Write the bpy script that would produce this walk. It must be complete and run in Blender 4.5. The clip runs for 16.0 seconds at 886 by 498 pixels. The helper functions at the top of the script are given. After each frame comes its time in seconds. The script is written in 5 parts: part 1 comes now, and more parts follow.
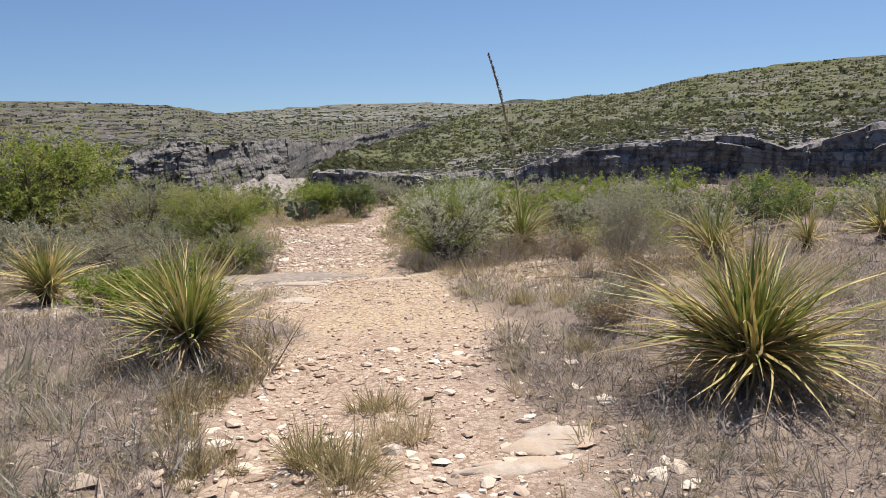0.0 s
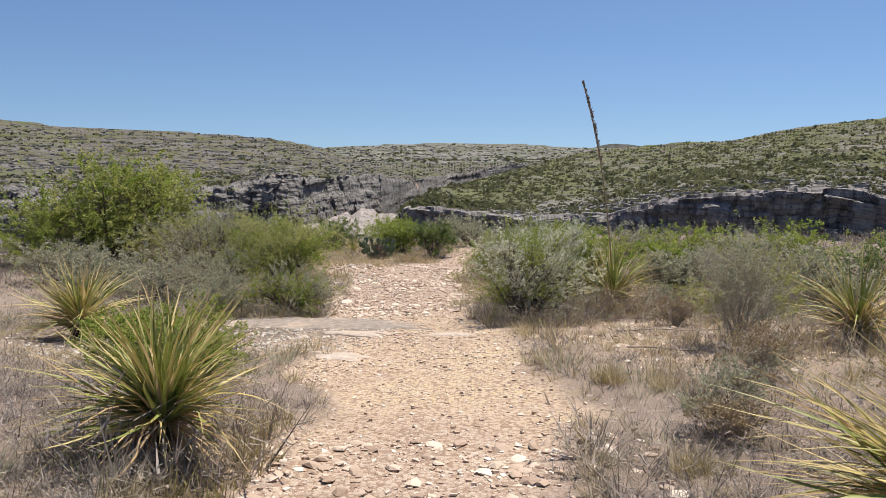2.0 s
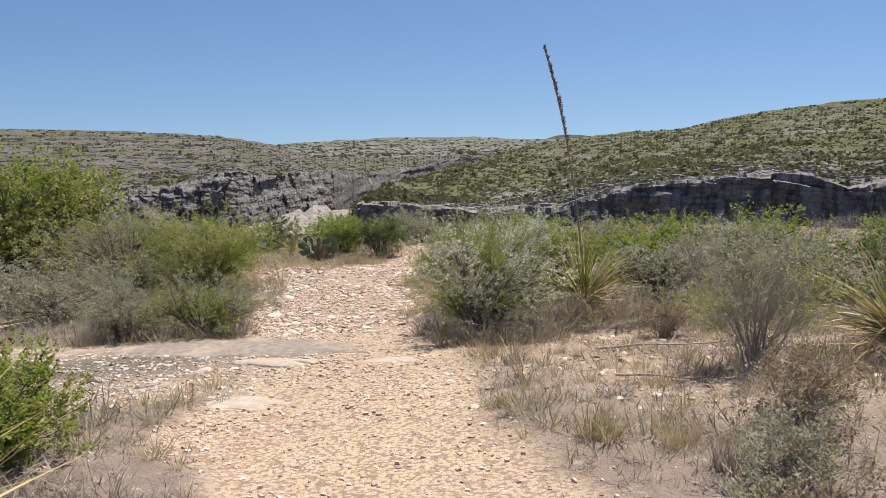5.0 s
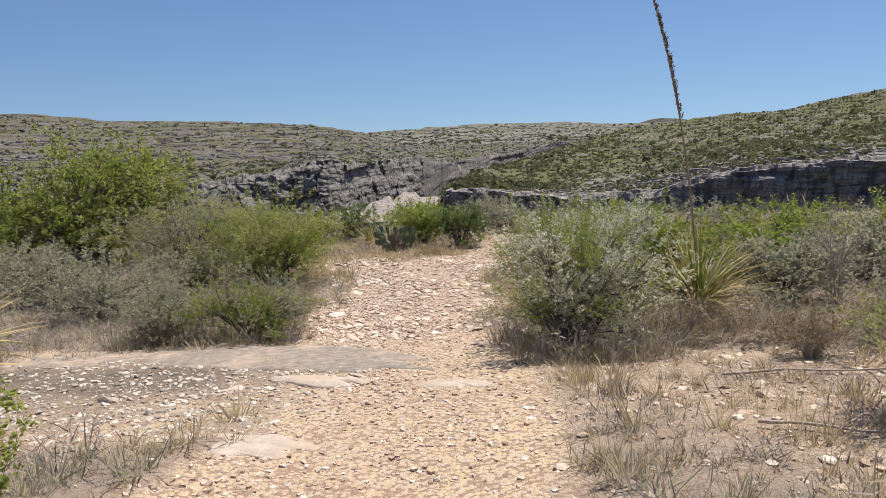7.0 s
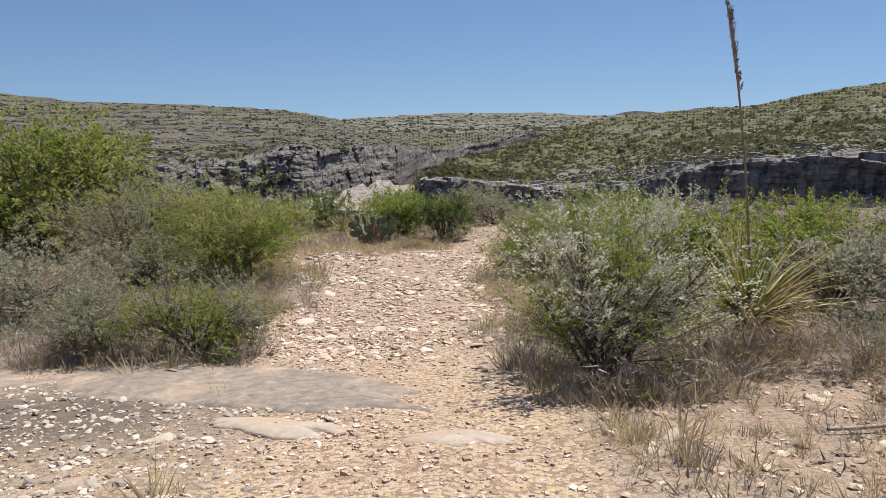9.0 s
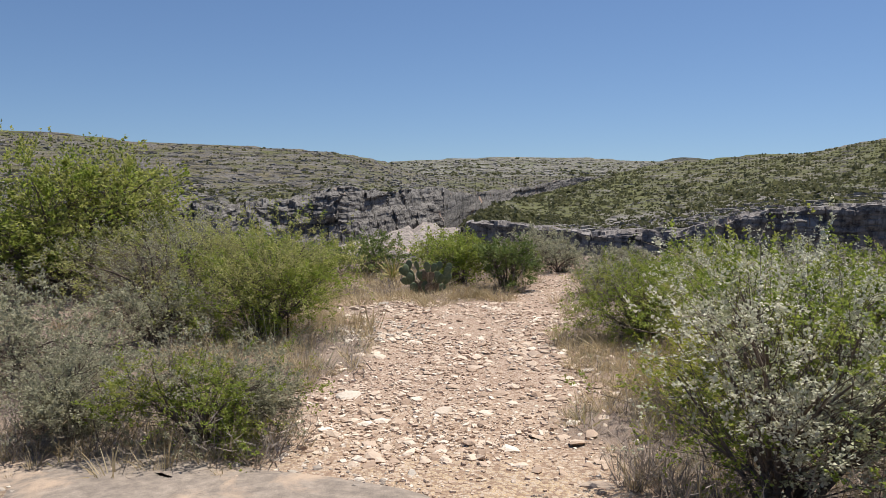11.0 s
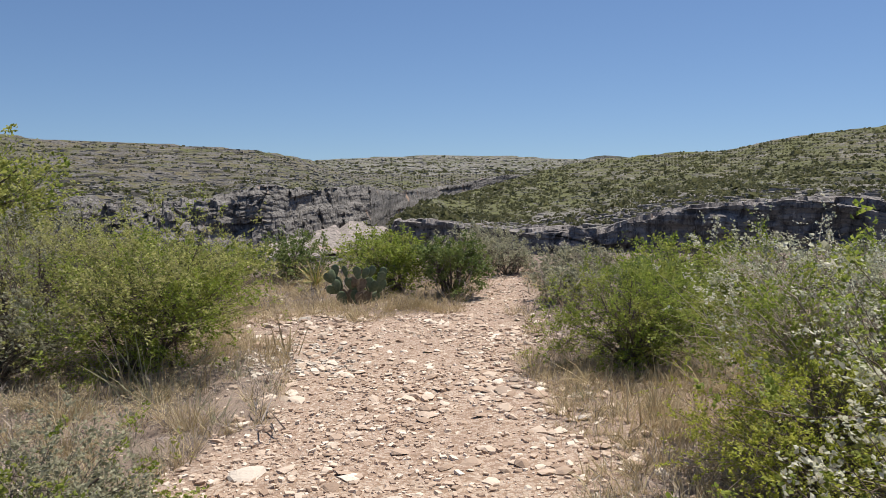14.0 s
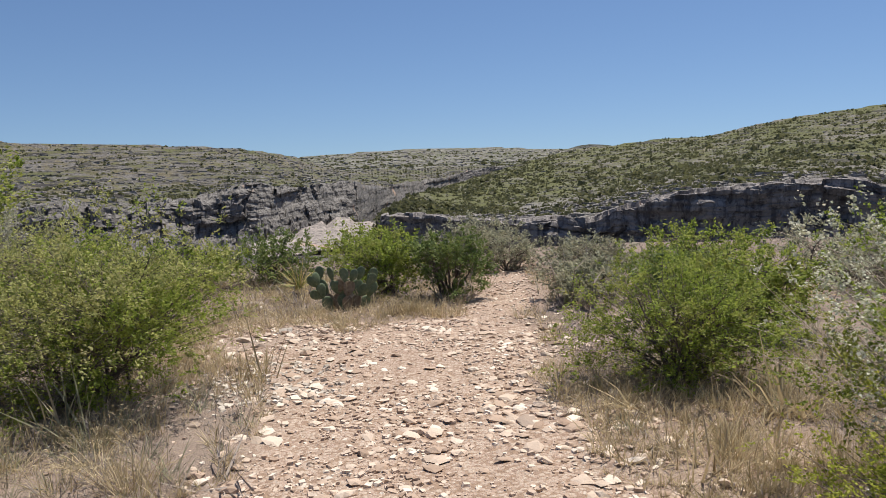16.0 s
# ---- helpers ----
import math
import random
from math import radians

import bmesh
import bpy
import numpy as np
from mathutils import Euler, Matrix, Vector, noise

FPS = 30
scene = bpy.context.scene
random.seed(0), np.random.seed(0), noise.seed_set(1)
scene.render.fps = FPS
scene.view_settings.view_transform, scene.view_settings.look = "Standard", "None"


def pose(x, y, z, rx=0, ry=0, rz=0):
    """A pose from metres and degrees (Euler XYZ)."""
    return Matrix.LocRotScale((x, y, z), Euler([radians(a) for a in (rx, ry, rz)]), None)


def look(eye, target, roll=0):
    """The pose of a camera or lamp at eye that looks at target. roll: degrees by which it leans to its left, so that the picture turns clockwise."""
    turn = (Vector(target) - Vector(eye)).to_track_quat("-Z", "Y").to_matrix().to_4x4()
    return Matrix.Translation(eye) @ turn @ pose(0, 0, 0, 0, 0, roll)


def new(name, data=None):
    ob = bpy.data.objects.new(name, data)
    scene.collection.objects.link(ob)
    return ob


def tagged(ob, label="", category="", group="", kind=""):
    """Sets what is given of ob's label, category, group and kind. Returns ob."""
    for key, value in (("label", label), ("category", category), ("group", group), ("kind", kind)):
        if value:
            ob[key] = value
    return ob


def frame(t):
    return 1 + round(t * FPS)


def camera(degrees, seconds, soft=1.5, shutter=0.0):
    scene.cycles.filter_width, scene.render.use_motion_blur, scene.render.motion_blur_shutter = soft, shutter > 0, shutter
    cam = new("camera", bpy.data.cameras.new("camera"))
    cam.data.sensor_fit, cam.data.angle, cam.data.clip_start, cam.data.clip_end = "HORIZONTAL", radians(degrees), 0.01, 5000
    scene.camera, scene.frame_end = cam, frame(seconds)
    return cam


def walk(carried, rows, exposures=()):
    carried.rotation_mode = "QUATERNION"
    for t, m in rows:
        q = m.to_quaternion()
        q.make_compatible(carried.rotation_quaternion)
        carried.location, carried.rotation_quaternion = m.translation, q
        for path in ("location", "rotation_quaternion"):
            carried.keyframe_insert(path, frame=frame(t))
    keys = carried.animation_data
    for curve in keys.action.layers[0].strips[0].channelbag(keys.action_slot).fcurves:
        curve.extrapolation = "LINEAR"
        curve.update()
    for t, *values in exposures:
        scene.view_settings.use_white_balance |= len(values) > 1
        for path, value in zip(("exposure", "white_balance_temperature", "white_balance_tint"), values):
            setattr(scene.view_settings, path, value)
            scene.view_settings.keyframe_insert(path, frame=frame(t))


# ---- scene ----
cam = camera(60.14, 16.0, soft=0.55)
PATH = [
    (0, (-0.000, -0.002, 1.550), (0.744, 9.797, -0.296), -1.38),
    (0.5, (0.131, 0.394, 1.522), (0.696, 10.250, -0.075), -1.21),
    (1, (0.123, 0.783, 1.472), (0.624, 10.650, -0.075), 0.65),
    (1.5, (0.227, 1.143, 1.467), (-0.075, 11.042, 0.087), -0.01),
    (2, (0.243, 1.441, 1.426), (-0.154, 11.345, 0.097), 0.58),
    (2.5, (0.242, 1.748, 1.403), (0.549, 11.655, 0.082), 1.16),
    (3, (0.295, 2.113, 1.347), (0.527, 12.022, 0.020), 1.25),
    (3.2, (0.284, 2.251, 1.337), (0.478, 12.160, 0.001), 1.36),
    (5.3, (0.410, 3.423, 1.248), (0.491, 13.318, -0.195), -1.30),
    (5.5, (0.471, 3.572, 1.224), (0.366, 13.456, -0.291), -1.58),
    (6, (0.420, 3.930, 1.196), (-0.331, 13.789, -0.302), -1.07),
    (6.5, (0.389, 4.295, 1.178), (-0.280, 14.151, -0.376), -0.07),
    (7, (0.460, 4.658, 1.139), (-0.530, 14.486, -0.417), -1.49),
    (7.5, (0.363, 4.996, 1.054), (-0.783, 14.810, -0.488), -1.51),
    (8, (0.306, 5.375, 1.047), (-0.169, 15.226, -0.603), -0.83),
    (8.5, (0.298, 5.807, 0.999), (-0.306, 15.649, -0.667), -0.55),
    (9, (0.123, 6.173, 0.986), (-0.511, 16.006, -0.719), -0.29),
    (9.5, (0.123, 6.554, 0.947), (-0.984, 16.346, -0.754), -0.84),
    (10, (-0.059, 6.967, 0.898), (-1.347, 16.809, -0.315), 0.12),
    (12.3, (-0.464, 8.794, 0.713), (-1.465, 18.685, -0.373), 0.35),
    (12.5, (-0.504, 8.918, 0.687), (-1.458, 18.817, -0.365), 0.20),
    (13, (-0.497, 9.263, 0.657), (-1.222, 19.178, -0.419), -0.24),
    (13.5, (-0.523, 9.612, 0.635), (-1.199, 19.529, -0.466), -0.41),
    (14, (-0.644, 9.876, 0.630), (-0.914, 19.804, -0.536), 0.29),
    (14.5, (-0.619, 10.162, 0.609), (-0.818, 20.088, -0.588), -0.52),
    (15, (-0.726, 10.446, 0.588), (-0.869, 20.371, -0.624), -0.20),
    (15.5, (-0.756, 10.749, 0.551), (-0.608, 20.666, -0.724), -0.32),
    (16, (-0.790, 11.075, 0.532), (-0.904, 20.996, -0.723), -1.30),
]
walk(cam, [(t, look(eye, target, roll)) for t, eye, target, roll in PATH],
     exposures=[(0, 0.43), (3, 0.46), (6.5, 0.41), (9, 0.31), (12.5, 0.28), (16, 0.30)])

# ---- light ----
SUN_AZ, SUN_EL = 42.0, 67.0          # degrees to the right of the walk, above the horizon
world = bpy.data.worlds.new("sky")
scene.world = world
world.use_nodes = True
_n = world.node_tree.nodes
_sky = _n.new("ShaderNodeTexSky")
_sky.sky_type = "NISHITA"
_sky.sun_disc = False
_sky.sun_elevation = radians(SUN_EL)
_sky.sun_rotation = radians(SUN_AZ)
_sky.altitude, _sky.air_density, _sky.dust_density, _sky.ozone_density = 400, 1.0, 0.3, 3.0
_up = _n.new("ShaderNodeVectorMath")
_up.inputs[1].default_value = (0, 0, 0.09)
_tint = _n.new("ShaderNodeMix")
_tint.data_type, _tint.blend_type = "RGBA", "MULTIPLY"
_tint.inputs[0].default_value = 1.0
_tint.inputs[7].default_value = (0.80, 0.875, 0.99, 1)
world.node_tree.links.new(_n.new("ShaderNodeTexCoord").outputs["Generated"], _up.inputs[0])
world.node_tree.links.new(_up.outputs[0], _sky.inputs[0])
world.node_tree.links.new(_sky.outputs[0], _tint.inputs[6])
world.node_tree.links.new(_tint.outputs[2], _n["Background"].inputs[0])
_n["Background"].inputs[1].default_value = 0.080
sun = new("sun", bpy.data.lights.new("sun", "SUN"))
sun.data.energy, sun.data.angle, sun.data.color = 5.0, radians(0.53), (1.0, 0.935, 0.835)
_d = Vector((math.sin(radians(SUN_AZ)) * math.cos(radians(SUN_EL)), math.cos(radians(SUN_AZ)) * math.cos(radians(SUN_EL)), math.sin(radians(SUN_EL))))
sun.matrix_world = look(_d * 50, (0, 0, 0))


# ---- noise and mesh tools ----
def lattice(ix, iy, iz, seed):
    v = np.sin(ix * 127.1 + iy * 311.7 + iz * 74.7 + seed * 19.19) * 43758.5453
    return v - np.floor(v)


def vnoise(x, y, z=0.0, seed=0):
    """Smooth value noise, 0 to 1."""
    x, y, z = np.broadcast_arrays(np.asarray(x, float), np.asarray(y, float), np.asarray(z, float))
    ix, iy, iz = np.floor(x), np.floor(y), np.floor(z)
    fx, fy, fz = x - ix, y - iy, z - iz
    fx, fy, fz = fx * fx * (3 - 2 * fx), fy * fy * (3 - 2 * fy), fz * fz * (3 - 2 * fz)
    out = 0.0
    for a in (0, 1):
        for b in (0, 1):
            for c in (0, 1):
                out = out + lattice(ix + a, iy + b, iz + c, seed) * (fx if a else 1 - fx) * (fy if b else 1 - fy) * (fz if c else 1 - fz)
    return out


def fbm(x, y, z=0.0, octaves=4, seed=0):
    total, amp, size = 0.0, 0.5, 1.0
    for k in range(octaves):
        total = total + amp * (vnoise(np.asarray(x) * size, np.asarray(y) * size, np.asarray(z) * size, seed + k) - 0.5) * 2
        amp, size = amp * 0.5, size * 2.03
    return total


def raw_mesh(name, verts, faces, smooth=False):
    """A mesh from an array of vertices and an array of faces that all have the same number of corners."""
    verts, faces = np.asarray(verts, np.float32), np.asarray(faces, np.int32)
    me = bpy.data.meshes.new(name)
    me.vertices.add(len(verts))
    me.vertices.foreach_set("co", verts.ravel())
    me.loops.add(faces.size)
    me.loops.foreach_set("vertex_index", faces.ravel())
    me.polygons.add(len(faces))
    me.polygons.foreach_set("loop_start", np.arange(0, faces.size, faces.shape[1], dtype=np.int32))
    me.polygons.foreach_set("use_smooth", np.full(len(faces), smooth))
    me.update(calc_edges=True)
    me.validate()
    return me


def part(name, me, material, parent=None, label=""):
    """Links a mesh as one object, under a thing or a part when given."""
    ob = new(name, me)
    if material and not me.materials:
        me.materials.append(material)
    if parent:
        ob.parent = parent
    return tagged(ob, label)


def thing(name, x, y, z, label, category, group="", turn=0.0):
    ob = new(name)
    ob.matrix_world = pose(x, y, z, 0, 0, turn)
    return tagged(ob, label, category, group)


def grid_faces(rows, cols):
    i = np.arange((rows - 1) * cols).reshape(rows - 1, cols)[:, :-1]
    return np.stack([i, i + 1, i + cols + 1, i + cols], -1).reshape(-1, 4)


def joined(blocks):
    """Stacks blocks of (verts, faces)."""
    vs, fs, n = [], [], 0
    for v, f in blocks:
        vs.append(v)
        fs.append(f + n)
        n += len(v)
    return np.concatenate(vs), np.concatenate(fs)


def tubes(curves, radii, sides=4):
    """Tapered tubes round many curves of equal length: curves (K, S, 3), radii (K, S)."""
    k, s, _ = curves.shape
    way = np.gradient(curves, axis=1)
    way /= np.linalg.norm(way, axis=2, keepdims=True) + 1e-9
    side = np.cross(way, np.array([0.31, 0.87, 0.38]))
    side /= np.linalg.norm(side, axis=2, keepdims=True) + 1e-9
    up = np.cross(way, side)
    a = np.arange(sides) * 2 * np.pi / sides
    ring = curves[:, :, None] + radii[:, :, None, None] * (np.cos(a)[:, None] * side[:, :, None] + np.sin(a)[:, None] * up[:, :, None])
    base = (np.arange(k)[:, None, None] * s + np.arange(s - 1)[None, :, None]) * sides
    j = np.arange(sides)[None, None]
    n = (j + 1) % sides
    faces = np.stack([base + j, base + n, base + sides + n, base + sides + j], -1).reshape(-1, 4)
    return ring.reshape(-1, 3), faces


def leaf_quads(rng, at, length, width, droop=0.0, up=0.0, lead=None):
    """Small pointed leaves, each one folded quad, at the places given."""
    n = len(at)
    ax = rng.normal(size=(n, 3))
    ax[:, 2] = ax[:, 2] * 0.5 + up
    if lead is not None:
        ax = ax + 1.2 * lead
    ax /= np.linalg.norm(ax, axis=1, keepdims=True)
    sd = np.cross(ax, rng.normal(scale=0.55, size=(n, 3)) + np.array([0, 0, 1.0]))
    sd /= np.linalg.norm(sd, axis=1, keepdims=True) + 1e-9
    nm = np.cross(ax, sd)
    ln = (length * rng.uniform(0.6, 1.3, n))[:, None]
    wd = (width * rng.uniform(0.7, 1.3, n))[:, None]
    mid = at + ax * ln * 0.45 + nm * wd * 0.25
    v = np.stack([at, mid + sd * wd * 0.5, at + ax * ln - np.array([0, 0, 1]) * ln * droop, mid - sd * wd * 0.5], 1).reshape(-1, 3)
    return v, np.arange(n * 4).reshape(n, 4)


def strips(root, way, length, width, sag, segs=4, rng=None):
    """Blades of grass or leaf: tapered strips that leave root along way and sag under their weight."""
    n = len(root)
    s = np.linspace(0, 1, segs + 1)
    way = way / np.linalg.norm(way, axis=1, keepdims=True)
    line = root[:, None] + way[:, None] * (length[:, None] * s)[..., None]
    line[:, :, 2] -= (sag * length)[:, None] * s[None] ** 2
    side = np.cross(way, np.array([0, 0, 1.0]) + 0.001)
    if rng is not None:
        side = side + rng.normal(scale=0.35, size=(n, 3))
    side /= np.linalg.norm(side, axis=1, keepdims=True) + 1e-9
    half = (width[:, None] * (1.0 - 0.93 * s[None] ** 1.4) * 0.5)[..., None] * side[:, None]
    v = np.stack([line - half, line + half], 2).reshape(-1, 3)
    b = (np.arange(n)[:, None] * (segs + 1) + np.arange(segs)[None]) * 2
    f = np.stack([b, b + 1, b + 3, b + 2], -1).reshape(-1, 4)
    return v, f


def pebble(rng, sub=1, flat=0.55, rough=0.25):
    """An angular stone about 1 m across, sitting on its underside at z = 0."""
    bm = bmesh.new()
    bmesh.ops.create_icosphere(bm, subdivisions=sub, radius=0.5)
    cuts = [(Vector(rng.normal(size=3)).normalized(), rng.uniform(0.20, 0.38)) for _ in range(11)]
    for v in bm.verts:
        for n, d in cuts:
            over = v.co.dot(n) - d
            if over > 0:
                v.co -= n * over
        v.co *= 1 + rough * (noise.noise(v.co * 3 + Vector((rng.uniform(0, 0.01), 7, 3))))
        v.co.z *= flat
    low = min(v.co.z for v in bm.verts)
    for v in bm.verts:
        v.co.z -= low * 0.6
    me = bpy.data.meshes.new("stone")
    bm.to_mesh(me)
    bm.free()
    return me


# ---- materials ----
def shader(name, rough=0.9, spec=0.25):
    m = bpy.data.materials.new(name)
    m.use_nodes = True
    nt = m.node_tree
    b = nt.nodes["Principled BSDF"]
    b.inputs["Roughness"].default_value = rough
    b.inputs["Specular IOR Level"].default_value = spec
    return m, nt, b


def node(nt, kind, ins=(), operation="", attribute="", clamp=False):
    n = nt.nodes.new(kind)
    if operation:
        n.operation = operation
    if attribute:
        n.attribute_name = attribute
    if clamp:
        n.clamp = True
    for key, v in dict(ins).items():
        if isinstance(v, bpy.types.NodeSocket):
            nt.links.new(v, n.inputs[key])
        else:
            n.inputs[key].default_value = v
    return n


def coords(nt, scale=(1, 1, 1)):
    g = node(nt, "ShaderNodeNewGeometry")
    return node(nt, "ShaderNodeMapping", {"Vector": g.outputs["Position"], "Scale": scale}).outputs[0]


def grain(nt, at, scale, detail=5.0, rough=0.6, warp=0.0):
    return node(nt, "ShaderNodeTexNoise", {"Vector": at, "Scale": scale, "Detail": detail, "Roughness": rough, "Distortion": warp}).outputs[0]


def ramp(nt, fac, stops):
    n = nt.nodes.new("ShaderNodeValToRGB")
    nt.links.new(fac, n.inputs[0])
    while len(n.color_ramp.elements) < len(stops):
        n.color_ramp.elements.new(0.5)
    for e, (p, c) in zip(n.color_ramp.elements, stops):
        e.position = p
        e.color = (*c, 1) if len(c) == 3 else c
    return n.outputs[0]


def mix(nt, fac, a, b, blend="MIX"):
    n = nt.nodes.new("ShaderNodeMix")
    n.data_type, n.blend_type = "RGBA", blend
    for key, v in ((0, fac), (6, a), (7, b)):
        if isinstance(v, bpy.types.NodeSocket):
            nt.links.new(v, n.inputs[key])
        else:
            n.inputs[key].default_value = v if key == 0 else (*v, 1)
    return n.outputs[2]


def bump(nt, bsdf, height, strength, distance):
    n = node(nt, "ShaderNodeBump", {"Height": height, "Strength": strength, "Distance": distance})
    nt.links.new(n.outputs[0], bsdf.inputs["Normal"])


def step(nt, v, lo, hi):
    return node(nt, "ShaderNodeMapRange", {0: v, 1: lo, 2: hi}, clamp=True).outputs[0]


def leaf_material(name, a, b, c=None, clear=0.42, rough=0.6):
    """Leaves: colours from a to b (now and then c) from leaf to leaf, and some light let through."""
    m, nt, bs = shader(name, rough, 0.3)
    g = node(nt, "ShaderNodeNewGeometry")
    n = grain(nt, coords(nt), 3.0, 3.0)
    col = mix(nt, g.outputs["Random Per Island"], a, b)
    if c:
        col = mix(nt, step(nt, n, 0.48, 0.68), col, c)
    nt.links.new(col, bs.inputs["Base Color"])
    tr = node(nt, "ShaderNodeBsdfTranslucent", {"Color": col})
    ms = node(nt, "ShaderNodeMixShader", {0: clear, 1: bs.outputs[0], 2: tr.outputs[0]})
    nt.links.new(ms.outputs[0], nt.nodes["Material Output"].inputs[0])
    return m


def piece_material(name, a, b, rough=0.75, clear=0.15):
    """Long leaves that are objects of their own: colour from piece to piece, paler along streaks."""
    m, nt, bs = shader(name, rough, 0.4)
    o = node(nt, "ShaderNodeObjectInfo")
    n = grain(nt, coords(nt, (1, 1, 1)), 9.0, 4.0)
    col = mix(nt, o.outputs["Random"], a, b)
    col = mix(nt, step(nt, n, 0.35, 0.7), col, tuple(0.5 * (p + q) * 1.25 for p, q in zip(a, b)))
    out = node(nt, "ShaderNodeSeparateXYZ", {0: node(nt, "ShaderNodeTexCoord").outputs["Object"]}).outputs[0]
    old = node(nt, "ShaderNodeMath", {0: out, 1: node(nt, "ShaderNodeMath", {0: o.outputs["Random"], 1: 0.35}, operation="MULTIPLY").outputs[0]}, operation="ADD").outputs[0]
    col = mix(nt, step(nt, old, 0.75, 1.15), col, (0.46, 0.33, 0.15))
    nt.links.new(col, bs.inputs["Base Color"])
    tr = node(nt, "ShaderNodeBsdfTranslucent", {"Color": col})
    ms = node(nt, "ShaderNodeMixShader", {0: clear, 1: bs.outputs[0], 2: tr.outputs[0]})
    nt.links.new(ms.outputs[0], nt.nodes["Material Output"].inputs[0])
    return m


def bark_material(name, a, b):
    m, nt, bs = shader(name, 0.95, 0.1)
    at = coords(nt)
    nt.links.new(ramp(nt, grain(nt, at, 40.0), [(0.3, a), (0.7, b)]), bs.inputs["Base Color"])
    return m


def stone_material(name, tones, random_from="object", rough=0.9):
    """Limestone: tone from stone to stone, mottled, with fine pits."""
    m, nt, bs = shader(name, rough, 0.2)
    at = coords(nt)
    if random_from == "object":
        r = node(nt, "ShaderNodeObjectInfo").outputs["Random"]
    else:
        r = node(nt, "ShaderNodeNewGeometry").outputs["Random Per Island"]
    col = ramp(nt, r, tones)
    fine, big = grain(nt, at, 55.0, 6.0), grain(nt, at, 9.0, 4.0)
    col = mix(nt, step(nt, big, 0.58, 0.85), col, (0.40, 0.34, 0.28))
    col = mix(nt, step(nt, fine, 0.62, 0.80), col, (0.28, 0.24, 0.21))
    nt.links.new(col, bs.inputs["Base Color"])
    bump(nt, bs, fine, 0.5, 0.01)
    return m


def ground_material():
    """Trampled limestone soil on the path, litter and grey soil beside it, by the attribute 'path'."""
    m, nt, bs = shader("limestone_soil", 0.95, 0.15)
    at = coords(nt)
    mask = node(nt, "ShaderNodeAttribute", attribute="path").outputs["Fac"]
    wet = node(nt, "ShaderNodeAttribute", attribute="grey").outputs["Fac"]
    big, mid, fine = grain(nt, at, 0.9, 5.0, 0.6, 0.4), grain(nt, at, 9.0, 6.0, 0.65), grain(nt, at, 70.0, 5.0, 0.7)
    pathc = ramp(nt, big, [(0.30, (0.416, 0.292, 0.200)), (0.47, (0.496, 0.368, 0.240)), (0.58, (0.544, 0.416, 0.248)), (0.75, (0.496, 0.392, 0.284))])
    py = node(nt, "ShaderNodeSeparateXYZ", {0: at}).outputs[1]
    lower = ramp(nt, mid, [(0.3, (0.368, 0.258, 0.202)), (0.6, (0.431, 0.324, 0.258)), (0.8, (0.471, 0.383, 0.316))])
    pathc = mix(nt, step(nt, py, 10.5, 14.5), pathc, lower)
    pathc = mix(nt, step(nt, py, 7.0, 4.8), pathc, lower)
    pathc = mix(nt, step(nt, mid, 0.56, 0.74), pathc, (0.480, 0.384, 0.304))
    pathc = mix(nt, step(nt, fine, 0.60, 0.75), pathc, (0.296, 0.204, 0.144))
    v1 = node(nt, "ShaderNodeTexVoronoi", {"Vector": at, "Scale": 34.0, "Randomness": 1.0})
    v2 = node(nt, "ShaderNodeTexVoronoi", {"Vector": at, "Scale": 85.0, "Randomness": 1.0})
    tone1 = node(nt, "ShaderNodeSeparateXYZ", {0: v1.outputs["Color"]}).outputs[0]
    tone2 = node(nt, "ShaderNodeSeparateXYZ", {0: v2.outputs["Color"]}).outputs[0]
    pathc = mix(nt, step(nt, tone2, 0.55, 0.95), pathc, (0.528, 0.440, 0.360))
    pathc = mix(nt, step(nt, tone1, 0.72, 0.98), pathc, (0.496, 0.400, 0.320))
    pathc = mix(nt, step(nt, tone1, 0.30, 0.05), pathc, (0.288, 0.200, 0.148))
    pathc = mix(nt, step(nt, v1.outputs["Distance"], 0.52, 0.72), pathc, (0.304, 0.212, 0.152))
    side = ramp(nt, big, [(0.30, (0.175, 0.135, 0.11)), (0.50, (0.25, 0.193, 0.158)), (0.72, (0.32, 0.25, 0.20))])
    side = mix(nt, step(nt, fine, 0.52, 0.70), side, (0.16, 0.13, 0.112))
    side = mix(nt, step(nt, mid, 0.58, 0.72), side, (0.42, 0.355, 0.315))
    grey = ramp(nt, mid, [(0.3, (0.095, 0.077, 0.063)), (0.7, (0.20, 0.165, 0.135))])
    col = mix(nt, mask, side, pathc)
    col = mix(nt, wet, col, grey)
    nt.links.new(col, bs.inputs["Base Color"])
    vor = node(nt, "ShaderNodeMath", {0: v1.outputs["Distance"], 1: v2.outputs["Distance"]}, operation="ADD").outputs[0]
    h = node(nt, "ShaderNodeMath", {0: fine, 1: vor}, operation="SUBTRACT").outputs[0]
    bump(nt, bs, h, 0.6, 0.014)
    return m


